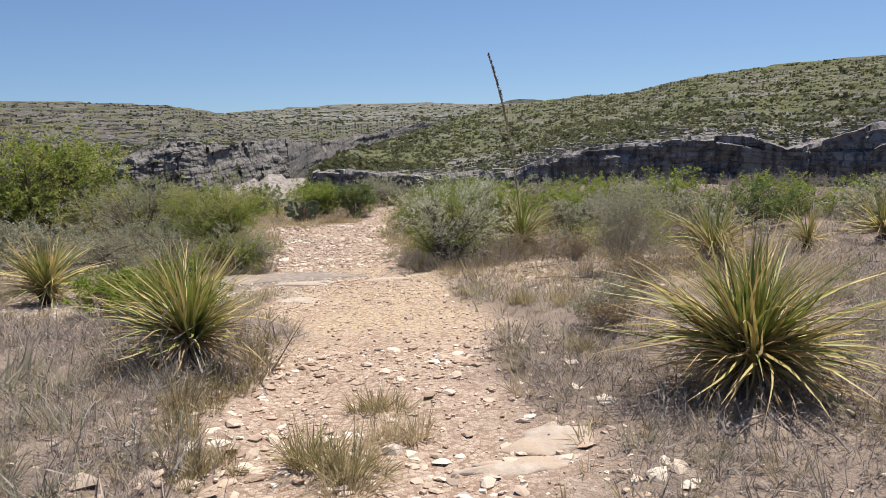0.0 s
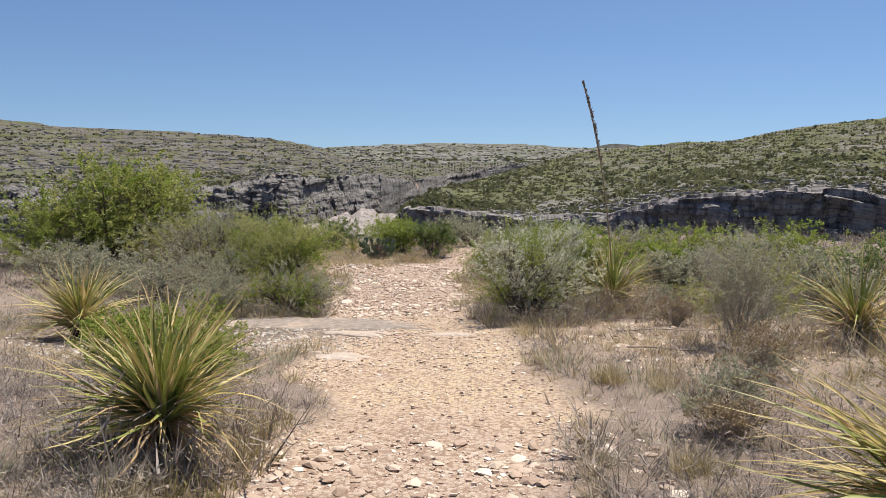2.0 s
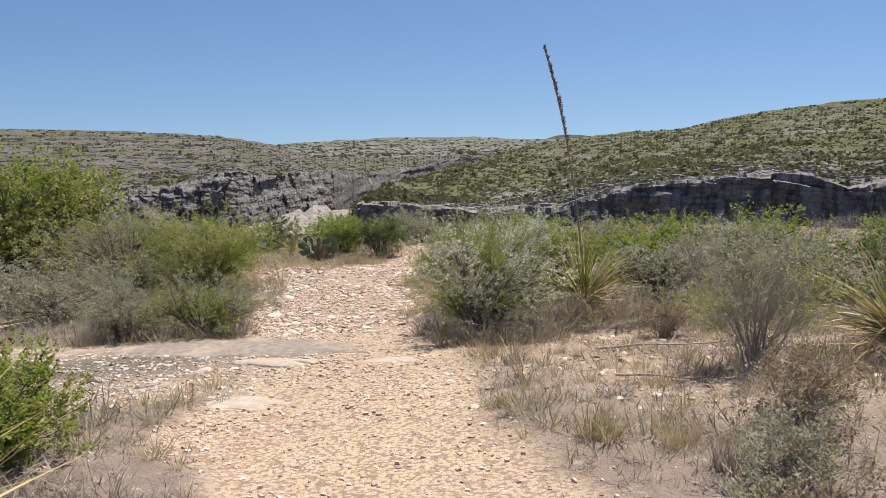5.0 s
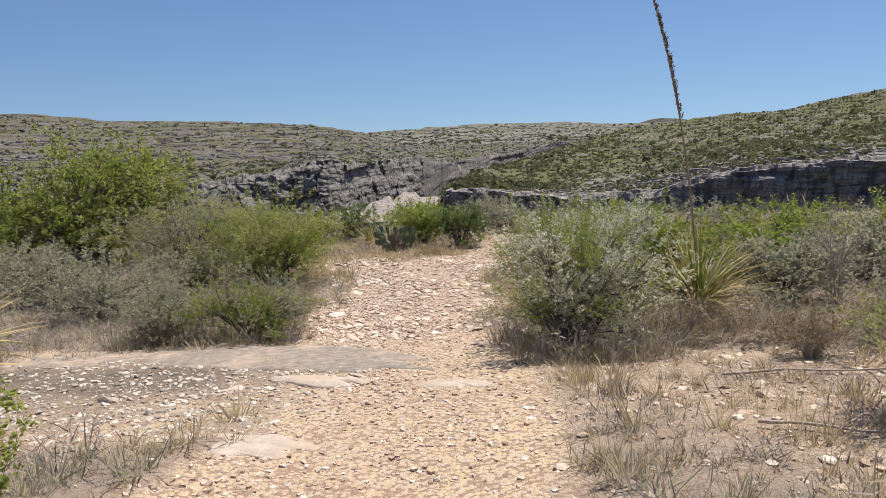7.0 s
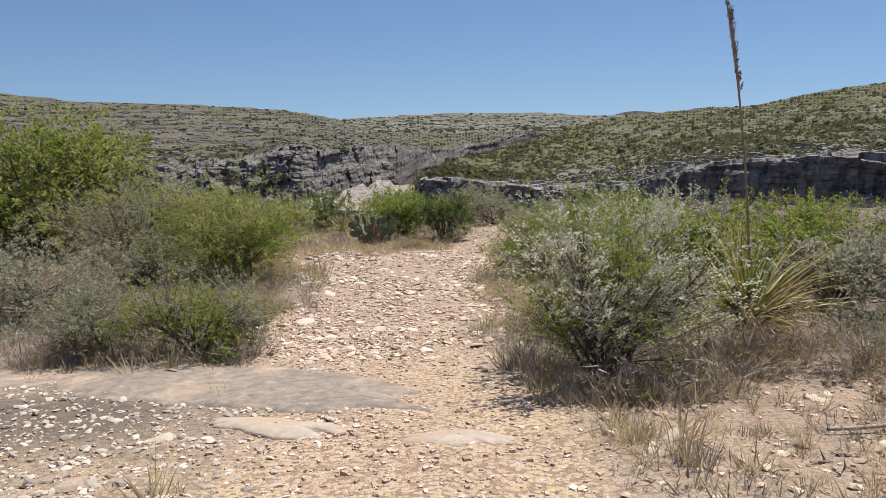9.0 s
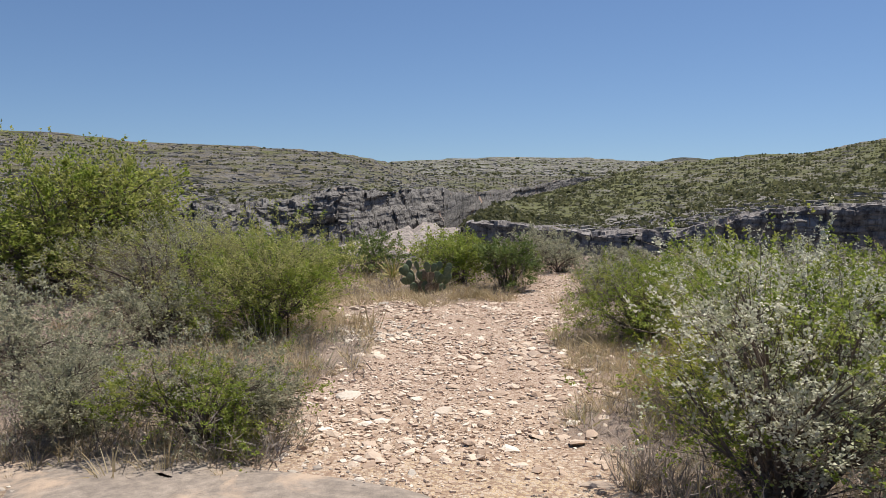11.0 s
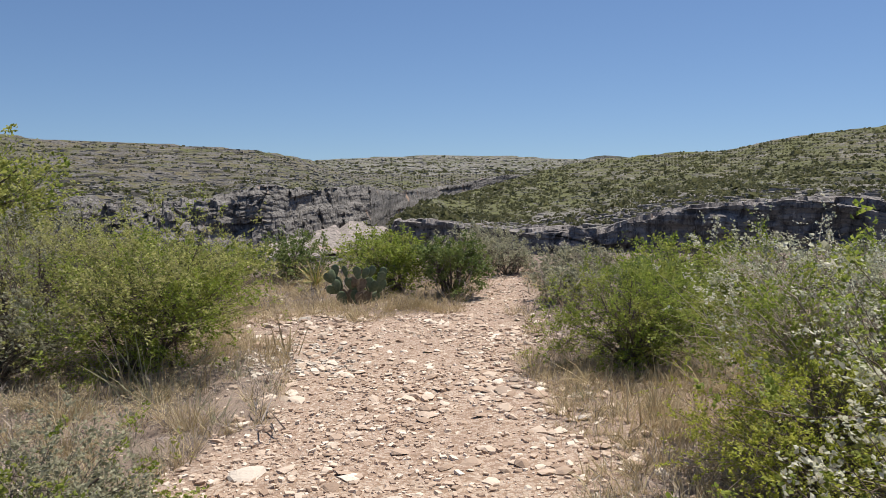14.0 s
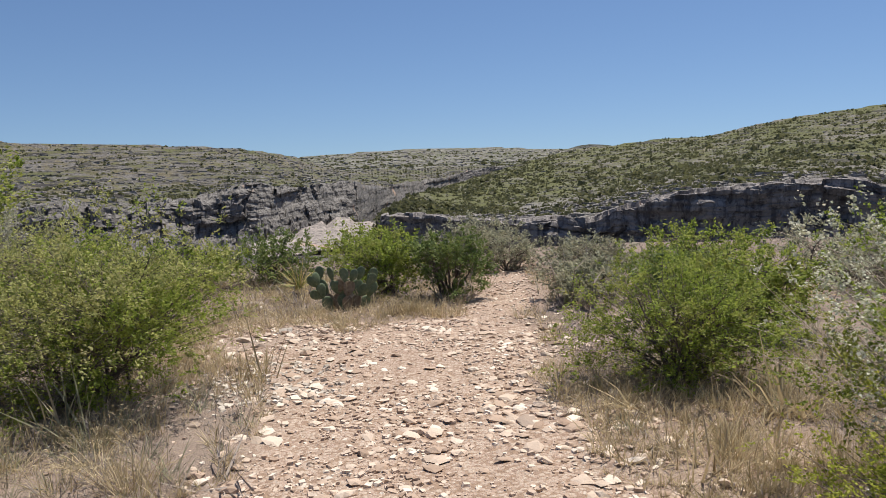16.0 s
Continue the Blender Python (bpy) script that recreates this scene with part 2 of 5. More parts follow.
def hill_material(name, rock, soil, green, cover, bed=1.0, bench=0.0, pale_beds=1.0):
    """A slope seen far off: broken ledges of limestone, thin soil and low green growth, bare rock up to the share 'bench' of its rise."""
    m, nt, bs = shader(name, 0.95, 0.1)
    at = coords(nt)
    g = node(nt, "ShaderNodeNewGeometry")
    nz = node(nt, "ShaderNodeSeparateXYZ", {0: g.outputs["Normal"]}).outputs[2]
    rise = node(nt, "ShaderNodeAttribute", attribute="rise").outputs["Fac"]
    big, mid, fine = grain(nt, at, 0.03, 5.0, 0.6, 0.5), grain(nt, at, 0.16, 6.0, 0.7), grain(nt, at, 1.1, 5.0, 0.7)
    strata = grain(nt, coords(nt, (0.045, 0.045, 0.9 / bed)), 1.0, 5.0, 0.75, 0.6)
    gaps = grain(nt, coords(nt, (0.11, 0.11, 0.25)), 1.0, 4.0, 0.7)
    rockc = mix(nt, step(nt, fine, 0.40, 0.64), tuple(v * 0.50 for v in rock), tuple(v * 1.35 for v in rock))
    soilc = mix(nt, step(nt, fine, 0.40, 0.66), tuple(v * 0.78 for v in soil), tuple(v * 1.2 for v in soil))
    col = mix(nt, step(nt, mid, 0.46, 0.56), rockc, soilc)
    total = node(nt, "ShaderNodeMath", {0: node(nt, "ShaderNodeMath", {0: mid, 1: big}, operation="ADD").outputs[0], 1: fine}, operation="ADD").outputs[0]
    col = mix(nt, step(nt, total, 1.60 - cover, 1.74 - cover), col, green)
    if bench:
        ragged = node(nt, "ShaderNodeMath", {0: rise, 1: node(nt, "ShaderNodeMath", {0: total, 1: 0.22}, operation="MULTIPLY").outputs[0]}, operation="ADD").outputs[0]
        col = mix(nt, step(nt, ragged, bench + 0.38, bench + 0.31), col, rockc)
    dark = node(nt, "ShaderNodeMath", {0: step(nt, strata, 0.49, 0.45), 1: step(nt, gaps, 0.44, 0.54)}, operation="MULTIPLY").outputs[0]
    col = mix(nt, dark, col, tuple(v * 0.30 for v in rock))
    pale = node(nt, "ShaderNodeMath", {0: step(nt, strata, 0.57, 0.63), 1: step(nt, gaps, 0.46, 0.56)}, operation="MULTIPLY").outputs[0]
    pale = node(nt, "ShaderNodeMath", {0: pale, 1: pale_beds}, operation="MULTIPLY").outputs[0]
    col = mix(nt, pale, col, tuple(v * 1.25 for v in rock))
    col = mix(nt, step(nt, nz, 0.66, 0.42), col, rockc)
    nt.links.new(col, bs.inputs["Base Color"])
    bump(nt, bs, fine, 0.9, 0.6)
    return m


def cliff_material(name, a, b, stain):
    """Weathered limestone wall: beds, upright dark water streaks, pale scars."""
    m, nt, bs = shader(name, 0.92, 0.15)
    at = coords(nt)
    beds = grain(nt, coords(nt, (0.05, 0.05, 0.9)), 1.0, 6.0, 0.7, 0.4)
    drip = grain(nt, coords(nt, (0.75, 0.75, 0.10)), 1.0, 5.0, 0.65, 0.3)
    fine = grain(nt, at, 0.9, 6.0, 0.7)
    col = ramp(nt, beds, [(0.32, a), (0.55, b), (0.75, tuple(v * 1.2 for v in b))])
    col = mix(nt, step(nt, drip, 0.46, 0.60), col, stain)
    col = mix(nt, step(nt, fine, 0.60, 0.72), col, tuple(v * 1.5 for v in b))
    col = mix(nt, step(nt, fine, 0.44, 0.34), col, tuple(v * 0.35 for v in a))
    scar = grain(nt, coords(nt, (0.12, 0.12, 0.07)), 1.0, 3.0, 0.5)
    col = mix(nt, step(nt, scar, 0.66, 0.72), col, (0.42, 0.30, 0.23))
    nt.links.new(col, bs.inputs["Base Color"])
    bump(nt, bs, fine, 0.9, 0.4)
    return m


SOIL = ground_material()
def slab_material(name, low, mid_tone, high, dirt):
    """Bedrock worn flat: grey, with pinkish soil caught in the hollows and dark lichen."""
    m, nt, bs = shader(name, 0.92, 0.15)
    at = coords(nt)
    big, mid, fine = grain(nt, at, 1.6, 6.0, 0.65, 0.6), grain(nt, at, 11.0, 6.0, 0.7), grain(nt, at, 80.0, 5.0, 0.7)
    col = ramp(nt, mid, [(0.3, low), (0.55, mid_tone), (0.75, high)])
    col = mix(nt, step(nt, big, 0.50, 0.62), col, dirt)
    col = mix(nt, step(nt, fine, 0.60, 0.78), col, tuple(v * 0.6 for v in low))
    nt.links.new(col, bs.inputs["Base Color"])
    bump(nt, bs, node(nt, "ShaderNodeMath", {0: mid, 1: fine}, operation="ADD").outputs[0], 0.5, 0.012)
    return m


SLAB = slab_material("slab_limestone", (0.176, 0.150, 0.130), (0.299, 0.251, 0.211), (0.414, 0.352, 0.295), (0.458, 0.352, 0.268))
SLAB_PINK = slab_material("pinkish_slab", (0.365, 0.293, 0.242), (0.484, 0.404, 0.336), (0.561, 0.493, 0.425), (0.459, 0.357, 0.272))
STONE = stone_material("pale_limestone", [(0.0, (0.335, 0.260, 0.209)), (0.3, (0.446, 0.358, 0.284)), (0.7, (0.539, 0.460, 0.381)), (1.0, (0.651, 0.586, 0.512))])
GRAVEL = stone_material("gravel_limestone", [(0.0, (0.319, 0.228, 0.169)), (0.3, (0.446, 0.334, 0.256)), (0.75, (0.609, 0.494, 0.397)), (1.0, (0.736, 0.649, 0.552))], "island")
GREY_GRAVEL = stone_material("grey_gravel", [(0.0, (0.276, 0.235, 0.202)), (0.5, (0.460, 0.405, 0.345)), (1.0, (0.644, 0.580, 0.506))], "island")
CLIFF_DARK = cliff_material("shaded_cliff_rock", (0.20, 0.18, 0.17), (0.30, 0.275, 0.26), (0.11, 0.10, 0.098))
CLIFF_GREY = cliff_material("grey_cliff_rock", (0.145, 0.135, 0.127), (0.235, 0.22, 0.207), (0.09, 0.084, 0.08))
LEDGE = cliff_material("pale_ledge_rock", (0.21, 0.195, 0.18), (0.31, 0.29, 0.27), (0.15, 0.14, 0.13))
PALE_SHELF = cliff_material("pale_shelf_rock", (0.26, 0.23, 0.21), (0.37, 0.325, 0.295), (0.19, 0.168, 0.155))
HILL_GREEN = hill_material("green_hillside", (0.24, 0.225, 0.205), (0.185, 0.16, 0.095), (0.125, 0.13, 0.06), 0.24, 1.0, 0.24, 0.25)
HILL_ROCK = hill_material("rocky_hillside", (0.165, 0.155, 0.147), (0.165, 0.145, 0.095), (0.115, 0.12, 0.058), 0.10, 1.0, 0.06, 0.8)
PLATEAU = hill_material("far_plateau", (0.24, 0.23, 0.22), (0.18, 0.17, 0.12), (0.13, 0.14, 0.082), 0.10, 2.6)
L_GREEN = leaf_material("bright_green_leaf", (0.13, 0.185, 0.028), (0.35, 0.41, 0.08), (0.33, 0.33, 0.09), 0.54)
L_FEATHER = leaf_material("feathery_leaf", (0.21, 0.23, 0.06), (0.52, 0.52, 0.19), (0.36, 0.33, 0.16), 0.48)
L_YELLOW = leaf_material("yellow_green_leaf", (0.18, 0.215, 0.045), (0.45, 0.46, 0.13), (0.33, 0.33, 0.11), 0.46)
L_GREY = leaf_material("grey_green_leaf", (0.20, 0.205, 0.13), (0.49, 0.48, 0.335), (0.31, 0.285, 0.20), 0.48)
L_SILVER = leaf_material("silver_leaf", (0.41, 0.415, 0.29), (0.74, 0.72, 0.59), (0.29, 0.315, 0.14), 0.32)
L_DARK = leaf_material("dark_green_leaf", (0.10, 0.15, 0.04), (0.20, 0.25, 0.075), (0.22, 0.24, 0.075))
L_LIME = leaf_material("lime_green_leaf", (0.24, 0.29, 0.035), (0.55, 0.56, 0.10), (0.42, 0.42, 0.10), 0.55)
L_BROWN = leaf_material("dry_brown_leaf", (0.17, 0.12, 0.075), (0.42, 0.33, 0.20), (0.33, 0.28, 0.13), 0.35)
L_FAR = leaf_material("far_brush", (0.09, 0.099, 0.045), (0.148, 0.152, 0.072), (0.17, 0.155, 0.09), 0.5)
GRASS_DRY = leaf_material("dry_grass", (0.37, 0.285, 0.17), (0.62, 0.52, 0.34), (0.33, 0.265, 0.145), 0.35)
GRASS_GREEN = leaf_material("half_green_grass", (0.20, 0.18, 0.07), (0.42, 0.35, 0.17), (0.32, 0.24, 0.12), 0.35)
SCRUB = leaf_material("dead_brush", (0.12, 0.10, 0.09), (0.43, 0.37, 0.325), (0.32, 0.265, 0.175), 0.2, 0.9)
BARK = bark_material("grey_bark", (0.09, 0.07, 0.058), (0.20, 0.165, 0.14))
BARK_DARK = bark_material("old_leaf_bases", (0.035, 0.026, 0.02), (0.10, 0.075, 0.055))
BARK_PALE = bark_material("pale_dead_wood", (0.28, 0.235, 0.195), (0.48, 0.42, 0.36))
BLADE = piece_material("sotol_blade", (0.27, 0.22, 0.06), (0.60, 0.50, 0.20), 0.55, 0.15)
BLADE_GREEN = piece_material("sotol_green_blade", (0.085, 0.125, 0.025), (0.34, 0.35, 0.09), 0.5, 0.15)
BLADE_DRY = piece_material("sotol_dry_blade", (0.24, 0.13, 0.05), (0.66, 0.53, 0.30), 0.85, 0.25)
STALK = bark_material("stalk_wood", (0.24, 0.17, 0.10), (0.40, 0.31, 0.21))
STALK_HEAD = bark_material("seed_head", (0.17, 0.13, 0.105), (0.38, 0.31, 0.255))

# ---- the near ground ----
def ground_z(x, y):
    """Height of the bench that the path runs down; it falls away at the canyon's edge."""
    x, y = np.asarray(x, float), np.asarray(y, float)
    yy = np.clip(y, -12, 24)
    z = 0.022 - 0.1103 * yy + 0.0019 * yy * yy + 0.0347 * np.clip(x, -8, 8)
    z = z + np.interp(y, [-12, 0, 4, 6, 9, 11, 12.9], [0, 0.1, 0.2, 0.19, 0.17, 0.1, 0])
    z = z + np.clip((-0.7 - x) / 0.8, 0, 1) * np.interp(y, [1, 3.5, 7, 9.5], [0, 0.15, 0.15, 0])
    return z - 0.019 * (np.maximum(y, 24) - 24)


PATH_Y = [-12, 0, 3.3, 6.5, 9, 11, 12.5, 14.5, 17, 18.6, 20, 21, 23, 27]
PATH_L = [-1.5, -1.4, -1.15, -1.0, -1.3, -1.7, -2.2, -2.15, -2.5, -2.8, -1.8, -0.7, -0.35, -0.35]
PATH_R = [0.8, 0.8, 0.8, 0.95, 0.85, 0.62, 0.3, 0.2, 0.0, 0.05, 0.35, 0.5, 0.5, 0.4]


def on_path(x, y):
    """1 on the trampled path, 0 well off it."""
    l, r = np.interp(y, PATH_Y, PATH_L), np.interp(y, PATH_Y, PATH_R)
    wob = 0.62 * fbm(np.asarray(x) * 0.9, np.asarray(y) * 0.9, 0, 5, 5)
    main = np.clip((np.minimum(x - l, r - x) + wob) / 0.45 + 0.4, 0, 1)
    flat_r = np.clip(1.6 - np.hypot((x - 2.3) / 2.2, (y - 9.8) / 1.6) + 1.6 * wob, 0, 1) * 0.50
    flat_l = np.clip(1.5 - np.hypot((x + 3.0) / 2.4, (y - 10.3) / 1.9) + wob, 0, 1) * 0.85
    heap = np.clip(1.5 - np.hypot((x + 2.6) / 1.3, (y - 19.2) / 1.5) + wob, 0, 1) * 0.6
    shoulder = np.clip(1.3 - np.hypot((x - 0.9) / 0.8, (y - 15.2) / 1.3) + wob, 0, 1) * 0.55
    return np.maximum.reduce([main, flat_r, flat_l, heap, shoulder])


def grey_soil(x, y):
    """Dark grey soil round the bedrock on the stony flat."""
    wob = 0.5 * fbm(np.asarray(x) * 1.1, np.asarray(y) * 1.1, 0, 4, 8)
    return np.clip(1.35 - np.hypot((x + 3.0) / 1.9, (y - 10.5) / 1.05) + 1.4 * wob, 0, 1) * 0.92


def relief(x, y):
    return 0.05 * fbm(x * 0.7, y * 0.7, 0, 3, 1) + 0.022 * fbm(x * 5, y * 5, 0, 4, 2) + 0.03 * (1 - on_path(x, y)) * (0.5 + fbm(x * 2, y * 2, 0, 3, 3))


def surface(x, y):
    return ground_z(x, y) + relief(np.asarray(x, float), np.asarray(y, float))


def near_ground():
    xs = np.concatenate([np.arange(-26, -7, 0.5), np.arange(-7, -4, 0.15), np.arange(-4, 4, 0.08), np.arange(4, 8, 0.15), np.arange(8, 26.1, 0.5)])
    ys = np.concatenate([np.arange(-14, 1, 0.4), np.arange(1, 19, 0.08), np.arange(19, 25, 0.12), np.arange(25, 32.1, 0.4)])
    x, y = np.meshgrid(xs, ys)
    z = surface(x, y)
    # rim of the bench: it bends down towards the canyon
    out = np.maximum(np.hypot(x, y - 6) - 21.5, 0) * (y > 6)
    z = z - 0.02 * out ** 2 - 0.12 * out
    me = raw_mesh("ground", np.stack([x, y, z], -1).reshape(-1, 3), grid_faces(len(ys), len(xs)), True)
    for key, v in (("path", on_path(x, y)), ("grey", grey_soil(x, y))):
        a = me.attributes.new(key, "FLOAT", "POINT")
        a.data.foreach_set("value", v.astype(np.float32).ravel())
    return tagged(part("ground", me, SOIL), "pale stony limestone soil with a trampled footpath", "ground", kind="structure")


GROUND = near_ground()

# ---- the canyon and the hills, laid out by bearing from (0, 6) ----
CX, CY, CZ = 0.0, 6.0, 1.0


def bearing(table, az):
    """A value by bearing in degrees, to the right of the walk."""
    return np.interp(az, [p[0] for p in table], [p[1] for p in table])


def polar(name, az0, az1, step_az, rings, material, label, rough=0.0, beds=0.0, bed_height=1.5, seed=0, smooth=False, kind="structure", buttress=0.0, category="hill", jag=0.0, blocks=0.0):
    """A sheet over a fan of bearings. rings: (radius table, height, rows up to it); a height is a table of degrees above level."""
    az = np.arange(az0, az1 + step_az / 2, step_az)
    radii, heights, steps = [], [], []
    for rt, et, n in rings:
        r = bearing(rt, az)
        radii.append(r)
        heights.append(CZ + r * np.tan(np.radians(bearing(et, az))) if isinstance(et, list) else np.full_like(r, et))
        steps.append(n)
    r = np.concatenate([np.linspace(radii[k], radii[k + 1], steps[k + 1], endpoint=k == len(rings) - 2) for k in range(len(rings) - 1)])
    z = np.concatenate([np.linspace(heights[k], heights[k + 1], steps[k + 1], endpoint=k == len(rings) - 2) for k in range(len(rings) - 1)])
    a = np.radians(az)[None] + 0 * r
    along = a * np.mean(radii[0])
    if beds:
        wob = z / bed_height + 1.2 * fbm(along / 70, r / 70, 0, 3, seed + 3)
        k = np.floor(wob)
        tread = wob - k
        hard = 0.6 + 0.4 * lattice(k, 0 * k, 0 * k, seed) * np.clip(0.5 + 1.6 * fbm(along / 22, k * 3.3, 0, 3, seed + 5), 0, 1)
        z = z + beds * bed_height * hard * (np.clip((tread - 0.72) / 0.18, 0, 1) - tread)
    if blocks:
        z = z + blocks * (lattice(np.floor(along / 3.7 + fbm(along / 9, r / 5, 0, 2, seed)), np.floor(r / 2.2), 0 * r, seed + 23) - 0.5)
    if rough:
        z = z + rough * fbm(along / 3.0, r / 3.0, 0, 4, seed)
        r = r + 2 * rough * fbm(along / 4.0, z / 1.5, 5, 4, seed + 2)
    if buttress:
        cell = along / 7.0 + 0.8 * fbm(along / 9, z / 6, 0, 3, seed + 11)
        fine_cell = lattice(np.floor(along / 2.3 + 1.2 * fbm(along / 5, z / 2.5, 1, 2, seed + 15)), np.floor(z / 1.3 + fbm(along / 6, 0 * z, 2, 2, seed + 16)), 0 * z, seed + 17)
        block = lattice(np.floor(cell), np.floor(z / 6.5 + 0.7 * vnoise(along / 30, 0, 0, seed)), 0 * z, seed + 9)
        lip = lattice(np.floor(z / 1.1 + 0.8 * fbm(along / 40, 0 * z, 0, 2, seed + 4)), 0 * z, 0 * z, seed + 6)
        r = r - buttress * (0.9 * (block - 0.5) + 0.25 * (lip - 0.5) + 0.22 * (fine_cell - 0.5) + 0.35 * fbm(along / 5, z / 3, 7, 3, seed + 14) + 1.3 * fbm(along / 16, z / 9, 3, 4, seed + 13))
    if jag:
        z = z + jag * fbm(along / 14, 0 * r, 2, 4, seed + 19)
    x, y = CX + r * np.sin(a), CY + r * np.cos(a)
    me = raw_mesh(name, np.stack([x, y, z], -1).reshape(-1, 3), grid_faces(r.shape[0], r.shape[1]), smooth)
    up = me.attributes.new("rise", "FLOAT", "POINT")
    up.data.foreach_set("value", np.broadcast_to(np.linspace(0, 1, r.shape[0])[:, None], r.shape).astype(np.float32).ravel())
    return tagged(part(name, me, material), label, category, kind=kind), (x, y, z)


# one sheet of ground to the horizon: canyon floor ahead, level land behind
def far_floor():
    az = np.arange(0, 361, 3.0)
    rr = np.array([18, 21, 24, 30, 40, 55, 80, 150, 400, 1200, 4800.0])
    a, r = np.meshgrid(np.radians(az), rr)
    ahead = np.clip((np.cos(a) - 0.35) / 0.3, 0, 1)
    drop = -1.9 - 23 * np.clip((r - 24) / 30, 0, 1) ** 0.8
    x, y = r * np.sin(a), CY + r * np.cos(a)
    back = ground_z(np.clip(x, -8, 8), np.clip(y, -12, 30)) - 0.35
    z = ahead * np.where(r > 23, drop, -2.4) + (1 - ahead) * back
    me = raw_mesh("ground_far", np.stack([x, y, z], -1).reshape(-1, 3), grid_faces(len(rr), len(az)), True)
    return tagged(part("ground_far", me, HILL_ROCK), "dry brushy ground running out to the horizon", "ground", kind="structure")


far_floor()

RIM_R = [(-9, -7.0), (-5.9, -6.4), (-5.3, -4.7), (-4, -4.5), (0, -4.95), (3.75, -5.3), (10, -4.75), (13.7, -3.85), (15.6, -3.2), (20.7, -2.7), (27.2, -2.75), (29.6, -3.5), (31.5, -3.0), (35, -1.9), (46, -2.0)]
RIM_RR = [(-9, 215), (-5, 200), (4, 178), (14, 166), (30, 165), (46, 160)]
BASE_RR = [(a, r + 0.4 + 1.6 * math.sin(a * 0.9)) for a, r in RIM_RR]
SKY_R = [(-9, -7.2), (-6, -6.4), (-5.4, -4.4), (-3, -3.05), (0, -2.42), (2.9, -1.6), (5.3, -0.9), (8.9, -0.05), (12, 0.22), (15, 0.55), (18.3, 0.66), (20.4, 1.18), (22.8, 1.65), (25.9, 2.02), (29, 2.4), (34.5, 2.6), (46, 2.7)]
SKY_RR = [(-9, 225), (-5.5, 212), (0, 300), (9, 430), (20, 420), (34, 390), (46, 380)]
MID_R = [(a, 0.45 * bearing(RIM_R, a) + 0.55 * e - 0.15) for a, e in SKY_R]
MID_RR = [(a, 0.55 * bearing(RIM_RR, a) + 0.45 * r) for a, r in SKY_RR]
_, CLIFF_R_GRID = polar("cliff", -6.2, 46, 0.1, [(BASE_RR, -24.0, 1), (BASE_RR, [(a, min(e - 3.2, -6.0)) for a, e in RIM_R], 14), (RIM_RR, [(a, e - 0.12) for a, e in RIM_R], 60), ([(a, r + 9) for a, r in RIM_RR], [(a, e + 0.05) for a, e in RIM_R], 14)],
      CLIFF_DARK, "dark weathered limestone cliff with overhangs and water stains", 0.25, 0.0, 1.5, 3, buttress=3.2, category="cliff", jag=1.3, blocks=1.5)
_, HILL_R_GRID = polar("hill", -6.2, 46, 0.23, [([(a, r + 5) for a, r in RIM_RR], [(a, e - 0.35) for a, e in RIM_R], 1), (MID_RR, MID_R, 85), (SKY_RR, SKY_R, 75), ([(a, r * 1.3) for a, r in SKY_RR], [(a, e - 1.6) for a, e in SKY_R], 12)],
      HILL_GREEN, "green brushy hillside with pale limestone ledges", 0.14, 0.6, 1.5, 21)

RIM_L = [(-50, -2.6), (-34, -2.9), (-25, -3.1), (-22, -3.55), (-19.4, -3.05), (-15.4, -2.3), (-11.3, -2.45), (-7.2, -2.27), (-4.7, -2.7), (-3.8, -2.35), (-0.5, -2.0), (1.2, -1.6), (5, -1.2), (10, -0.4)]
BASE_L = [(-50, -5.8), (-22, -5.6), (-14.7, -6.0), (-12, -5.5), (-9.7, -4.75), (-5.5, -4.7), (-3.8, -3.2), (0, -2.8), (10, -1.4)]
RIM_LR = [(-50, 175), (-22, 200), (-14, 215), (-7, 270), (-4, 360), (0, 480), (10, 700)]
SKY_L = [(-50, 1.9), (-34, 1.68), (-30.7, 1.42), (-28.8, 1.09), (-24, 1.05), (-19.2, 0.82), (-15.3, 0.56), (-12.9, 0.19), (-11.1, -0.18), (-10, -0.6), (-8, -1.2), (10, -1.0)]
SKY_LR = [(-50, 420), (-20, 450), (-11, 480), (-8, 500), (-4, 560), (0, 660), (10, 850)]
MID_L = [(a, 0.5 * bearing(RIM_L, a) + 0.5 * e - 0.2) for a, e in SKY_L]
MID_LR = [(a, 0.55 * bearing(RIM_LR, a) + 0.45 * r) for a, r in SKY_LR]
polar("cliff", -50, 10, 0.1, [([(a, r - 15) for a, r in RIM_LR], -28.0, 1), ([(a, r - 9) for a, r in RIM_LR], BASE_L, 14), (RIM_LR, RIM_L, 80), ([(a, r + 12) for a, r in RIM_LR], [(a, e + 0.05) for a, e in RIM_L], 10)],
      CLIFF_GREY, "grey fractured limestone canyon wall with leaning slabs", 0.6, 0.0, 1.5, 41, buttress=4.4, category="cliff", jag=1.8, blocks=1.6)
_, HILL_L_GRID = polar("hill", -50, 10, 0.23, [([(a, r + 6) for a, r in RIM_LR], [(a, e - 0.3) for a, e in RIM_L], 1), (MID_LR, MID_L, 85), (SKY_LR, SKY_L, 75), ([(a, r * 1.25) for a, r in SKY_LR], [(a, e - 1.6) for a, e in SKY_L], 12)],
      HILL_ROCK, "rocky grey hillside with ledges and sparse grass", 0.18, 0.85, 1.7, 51)

